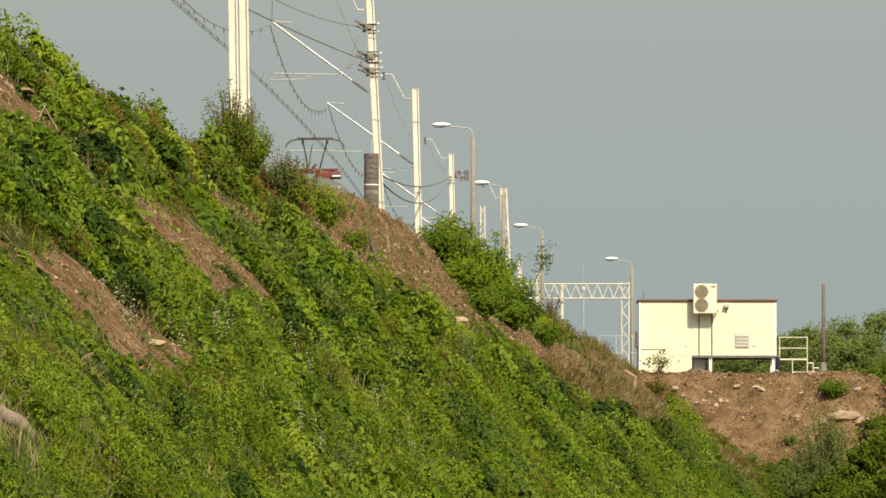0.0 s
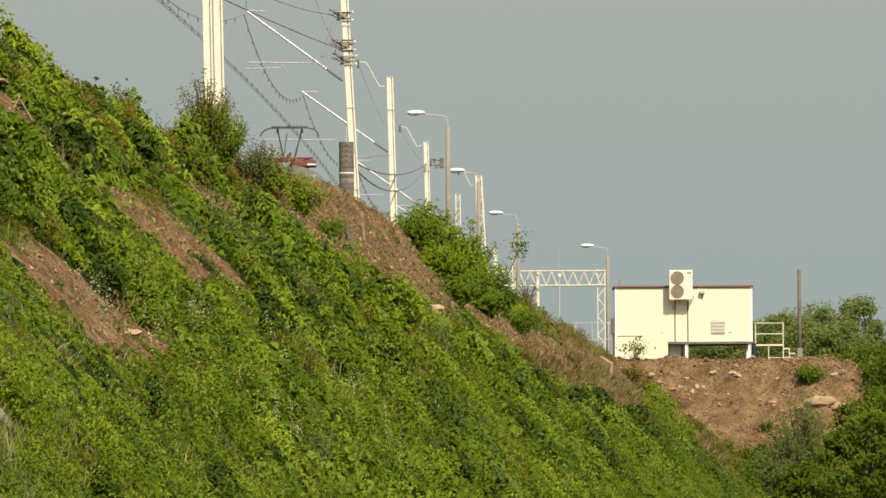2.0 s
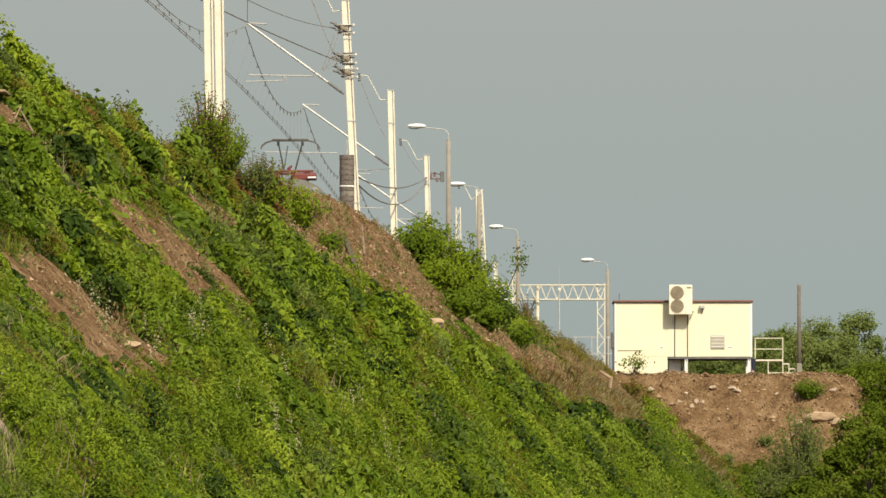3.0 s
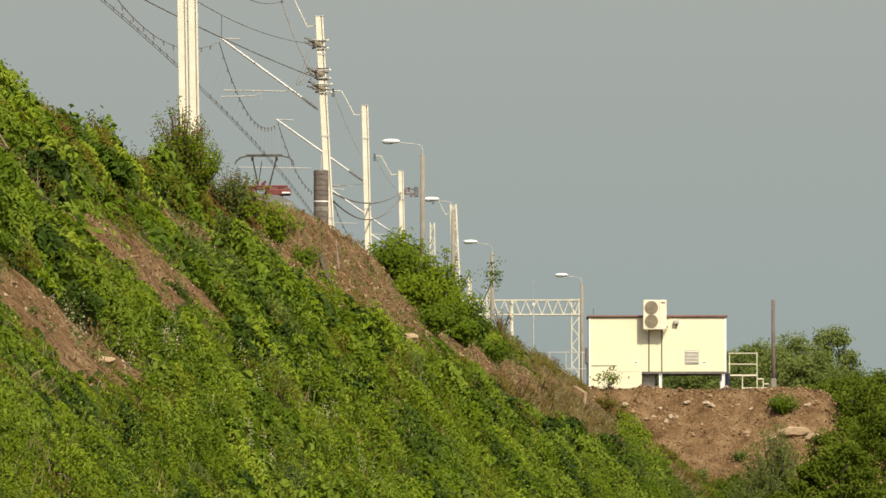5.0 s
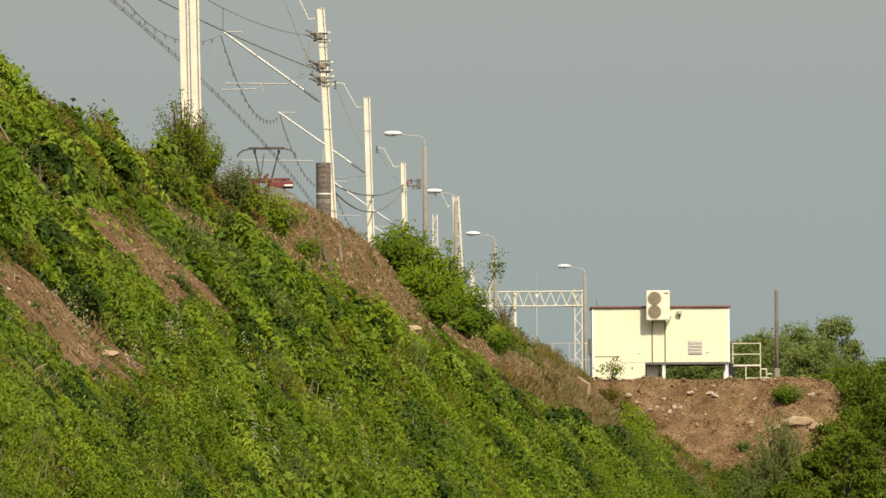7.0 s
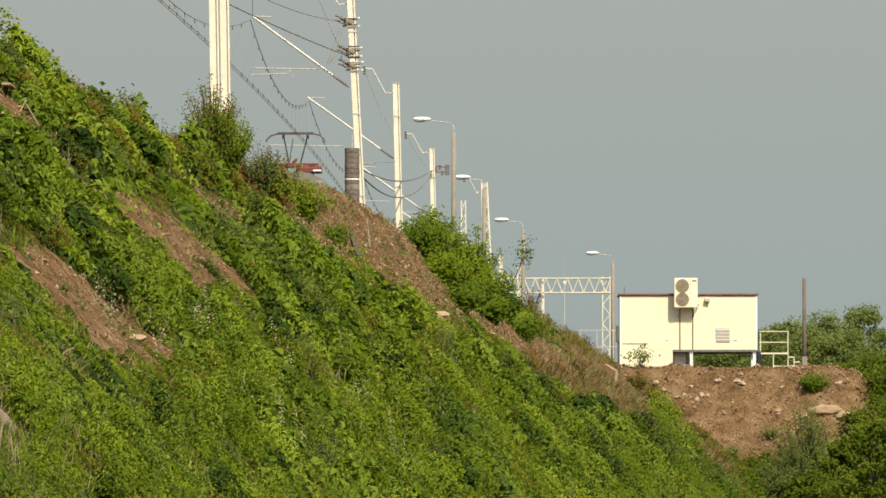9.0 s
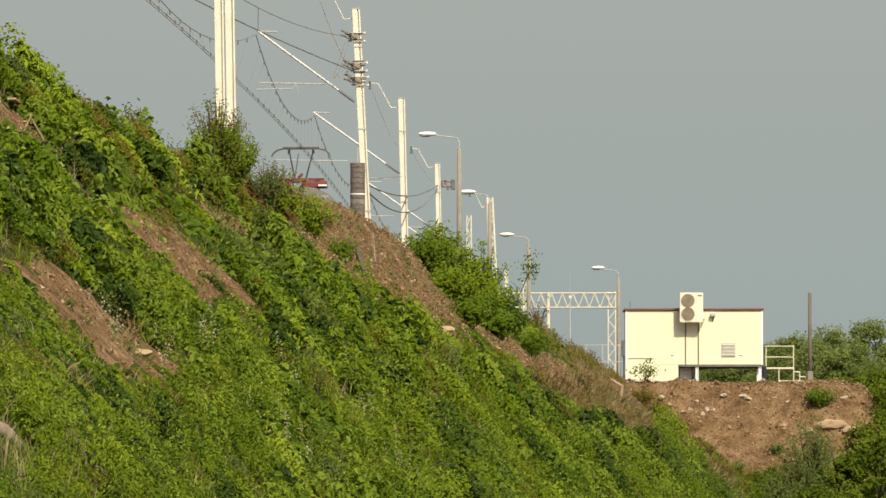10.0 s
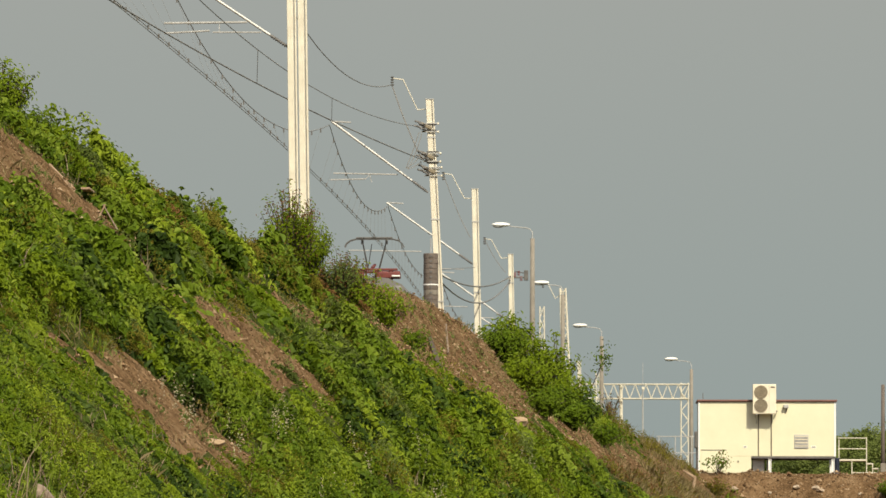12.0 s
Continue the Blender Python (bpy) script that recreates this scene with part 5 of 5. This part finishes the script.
for px_x, yy, tz, cr in ((15.49, 440, 18.02, 3.2), (17.71, 436, 17.93, 3.0), (19.96, 430, 18.45, 2.6),
                         (22.29, 436, 19.19, 3.0), (24.17, 430, 19.33, 2.4), (23.12, 425, 17.77, 2.8), (20.76, 424, 17.88, 2.8), (19.47, 440, 18.33, 2.4)):
    tree("broad green roadside tree behind the cabin", px_x, yy, tz, cr, 170, 110, 0.16, LEAF_HAZE)
for px_x, yy, tz, cr, mt, lab in (
        (20.39, 345, 13.49, 2.8, LEAF_TREE, "leafy green tree beside the earth pad"),
        (21.69, 340, 13.57, 2.6, LEAF_TREE, "leafy green tree beside the earth pad"),
        (18.56, 322, 11.17, 2.0, LEAF_TREE, "rounded dark green tree below the pad"),
        (19.99, 318, 11.42, 2.4, LEAF_TREE, "rounded dark green tree below the pad"),
        (17.07, 316, 9.30, 1.3, LEAF_TREE, "low dark green tree below the pad"),
        (17.58, 305, 9.70, 1.9, LEAF_TREE, "low dark green tree below the pad"),
        (15.50, 312, 7.85, 1.3, LEAF_TREE, "low green tree at the foot of the bank"),
        (21.89, 330, 12.02, 2.6, LEAF_TREE, "leafy green tree beside the earth pad")):
    tree(lab, px_x, yy, tz, cr, 110, 90, 0.16, mt, low=0.3)

# far wood on the skyline
n = 60
fx = rng.uniform(19.08, 58.19, n)
fc, fn = [], []
for a in fx:
    top = 27.25 + rng.uniform(-1.6, 0.6)
    p = rng.normal(size=(260, 3))
    p /= np.linalg.norm(p, axis=1, keepdims=True)
    fc.append(np.array([a, 720 + rng.uniform(-8, 8), top - 8]) + p * np.array([3.4, 3, 8.0]) * rng.uniform(0.7, 1.05, (260, 1)))
    fn.append(p + rng.normal(size=(260, 3)) * 0.4)
fc, fn = np.concatenate(fc), np.concatenate(fn)
fn /= np.linalg.norm(fn, axis=1, keepdims=True)
tagged(leaf_cloud("far_wood", fc, fn, rng.uniform(0.7, 1.4, len(fc)), LEAF_FAR, 0.7, False), "hazy blue-green wood on the skyline", "wood", kind="stuff")


# ---- stones, boards and logs ----
stones = np.random.default_rng(21)


def rock(label, at, size, mat=STONE, name="rock", group="rocks on the earth pad"):
    bm = bm_new()
    bmesh.ops.create_icosphere(bm, subdivisions=2, radius=1.0)
    k = stones.uniform(0, 50)
    for _ in range(7):
        cut = Vector(stones.normal(size=3)).normalized()
        for v in bm.verts:
            over = v.co.dot(cut) - 0.62
            if over > 0:
                v.co -= cut * over
    for v in bm.verts:
        d = 1 + 0.3 * noise.noise(v.co * 1.4 + Vector((k, 0, 0))) + 0.12 * noise.noise(v.co * 3.5 + Vector((0, k, 0)))
        v.co = Vector((v.co.x * size[0], v.co.y * size[1], v.co.z * size[2])) * d
    ob = obj(name, bm, mat)
    ob.location = (at[0], at[1], float(land(at[0], at[1])) + size[2] * 0.25)
    ob.rotation_euler = (0, 0, stones.uniform(0, 3))
    return tagged(ob, label, "rock", group)


for at, sz in (((10.12, 340.13, 12.54), (0.32, 0.2, 0.13)), ((12.84, 340.32, 12.69), (0.26, 0.2, 0.12)), ((13.70, 340.19, 12.59), (0.3, 0.2, 0.14)), ((13.86, 340.01, 12.44), (0.2, 0.2, 0.1)),
               ((12.07, 339.45, 11.98), (0.16, 0.15, 0.13)), ((12.34, 339.51, 12.03), (0.12, 0.12, 0.1)), ((11.33, 339.48, 12.00), (0.17, 0.15, 0.12)), ((11.89, 339.20, 11.77), (0.15, 0.13, 0.12)),
               ((11.67, 339.88, 12.33), (0.1, 0.1, 0.08)), ((11.01, 339.20, 11.77), (0.1, 0.1, 0.07)), ((18.07, 340.01, 12.44), (0.3, 0.2, 0.14)), ((15.58, 339.88, 12.33), (0.12, 0.1, 0.08))):
    rock("pale sandy stone lying on the brown pad", at, sz)
for at, sz in (((17.35, 338.42, 11.14), (0.75, 0.45, 0.34)), ((18.27, 338.08, 10.86), (0.4, 0.4, 0.3)), ((16.44, 338.27, 11.01), (0.35, 0.3, 0.2))):
    rock("large tan boulder on the pad slope", at, sz, TAN_STONE)
for at, sz in (((0.41, 218.54, 10.36), (0.28, 0.4, 0.2)), ((-4.15, 111.54, 5.74), (0.16, 0.3, 0.06))):
    rock("orange-brown stone in the weeds", at, sz, TAN_STONE, group="stones on the bank")


def plank(label, a, b, w, thick, mat=DEAD_WOOD, name="wooden_plank", lift=0.08):
    a, b = Vector(a), Vector(b)
    a.z, b.z = float(land(a.x, a.y)) + lift, float(land(b.x, b.y)) + lift
    d = b - a
    bm = box(bm_new(), (-w / 2, -thick / 2, 0), (w / 2, thick / 2, d.length), min(w, thick) * 0.15)
    for v in bm.verts:
        v.co.x += 0.02 * math.sin(v.co.z * 3)
    ob = obj(name, bm, mat)
    ob.matrix_world = Matrix.Translation(a) @ d.to_track_quat("Z", "Y").to_matrix().to_4x4()
    return tagged(ob, label, "plank", "timber lying on the bank")


def log(label, a, b, r, mat=OLD_LOG):
    a, b = Vector(a), Vector(b)
    a.z, b.z = float(land(a.x, a.y)) + r * 1.2, float(land(b.x, b.y)) + r * 1.2
    bm = bm_new()
    n = 8
    rings = []
    for i in range(n + 1):
        c = (b - a) * (i / n) + Vector((0, 0, 0.03 * math.sin(i * 1.3)))
        rr = r * (1 - 0.25 * i / n) * (1 + 0.08 * math.sin(i * 2.1))
        rings.append([bm.verts.new(c + Vector((0, math.cos(q) * rr, math.sin(q) * rr))) for q in np.linspace(0, 2 * math.pi, 9)[:-1]])
    for p, q in zip(rings, rings[1:]):
        for j in range(8):
            bm.faces.new((p[j], p[(j + 1) % 8], q[(j + 1) % 8], q[j]))
    bm.faces.new(rings[0][::-1])
    bm.faces.new(rings[-1])
    ob = obj("log", bm, mat, None, "", True)
    ob.location = a
    return tagged(ob, label, "log", "timber lying on the bank")


log("weathered grey log lying in the weeds", (-4.96, 83.13, 4.15), (-4.40, 84.10, 3.72), 0.1)
log("thin grey branch lying in the weeds", (-3.83, 89.04, 3.62), (-3.28, 90.74, 3.26), 0.03)
plank("pale split board lying on the bare strip", (-8.32, 142.60, 12.03), (-7.84, 142.50, 11.59), 0.08, 0.05, lift=0.04)
plank("old brown board stuck in the mound", (-2.44, 234.13, 14.20), (-2.19, 228.75, 13.53), 0.16, 0.05, BARK)
plank("old brown board stuck in the mound", (-2.03, 216.78, 12.41), (-1.66, 208.98, 11.45), 0.12, 0.05, BARK)
plank("thin pale stake on the bare mound", (-1.66, 229.09, 13.08), (-1.53, 219.80, 12.21), 0.05, 0.04, OLD_LOG)
stump = thing("broken_stake", "freshly broken pale wooden stake leaning by the pad", "stake", at=(7.17, 296.60, 10.64))
part("stake", rod(bm_new(), (0, 0, -0.3), (0.16, 0, 0.85), 0.08, 0.06, 7), DEAD_WOOD, stump)
part("splinter", rod(bm_new(), (0.16, 0, 0.8), (-0.28, 0, 1.08), 0.07, 0.03, 6), DEAD_WOOD, stump)
bm = bm_new()
rings = []
for h, r in ((-0.5, 0.23), (0.0, 0.19), (0.25, 0.165), (0.5, 0.16)):
    rings.append([bm.verts.new((r * math.cos(q) * (1 + 0.08 * math.sin(3 * q)), r * math.sin(q), h + (0.07 * math.cos(q) if h > 0.4 else 0))) for q in np.linspace(0, 2 * math.pi, 13)[:-1]])
for lo, hi in zip(rings, rings[1:]):
    for j in range(12):
        bm.faces.new((lo[j], lo[(j + 1) % 12], hi[(j + 1) % 12], hi[j]))
bm.faces.new(rings[-1])
stub = obj("tree_stump", bm, BARK)
stub.location = (-6.78, 108.0, float(land(-6.78, 108.0)))
tagged(stub, "brown sawn tree stump on the upper bank", "stump")
sticks = thing("stick_tripod", "two bare sticks leaning together on the upper bank", "sticks", at=(-7.17, 140.0, float(land(-7.17, 140.0)) + 0.1))
part("stick", rod(bm_new(), (-0.2, 0, -0.1), (0.02, 0, 0.36), 0.02, 0.014, 6), DEAD_WOOD, sticks)
part("stick", rod(bm_new(), (0.24, 0.05, -0.1), (-0.02, 0.05, 0.36), 0.018, 0.012, 6), OLD_LOG, sticks)
plank("short tan board standing in the scrub", (-7.62, 142.0, 11.3), (-7.6, 143.2, 11.4), 0.16, 0.04, DEAD_WOOD, lift=0.25)
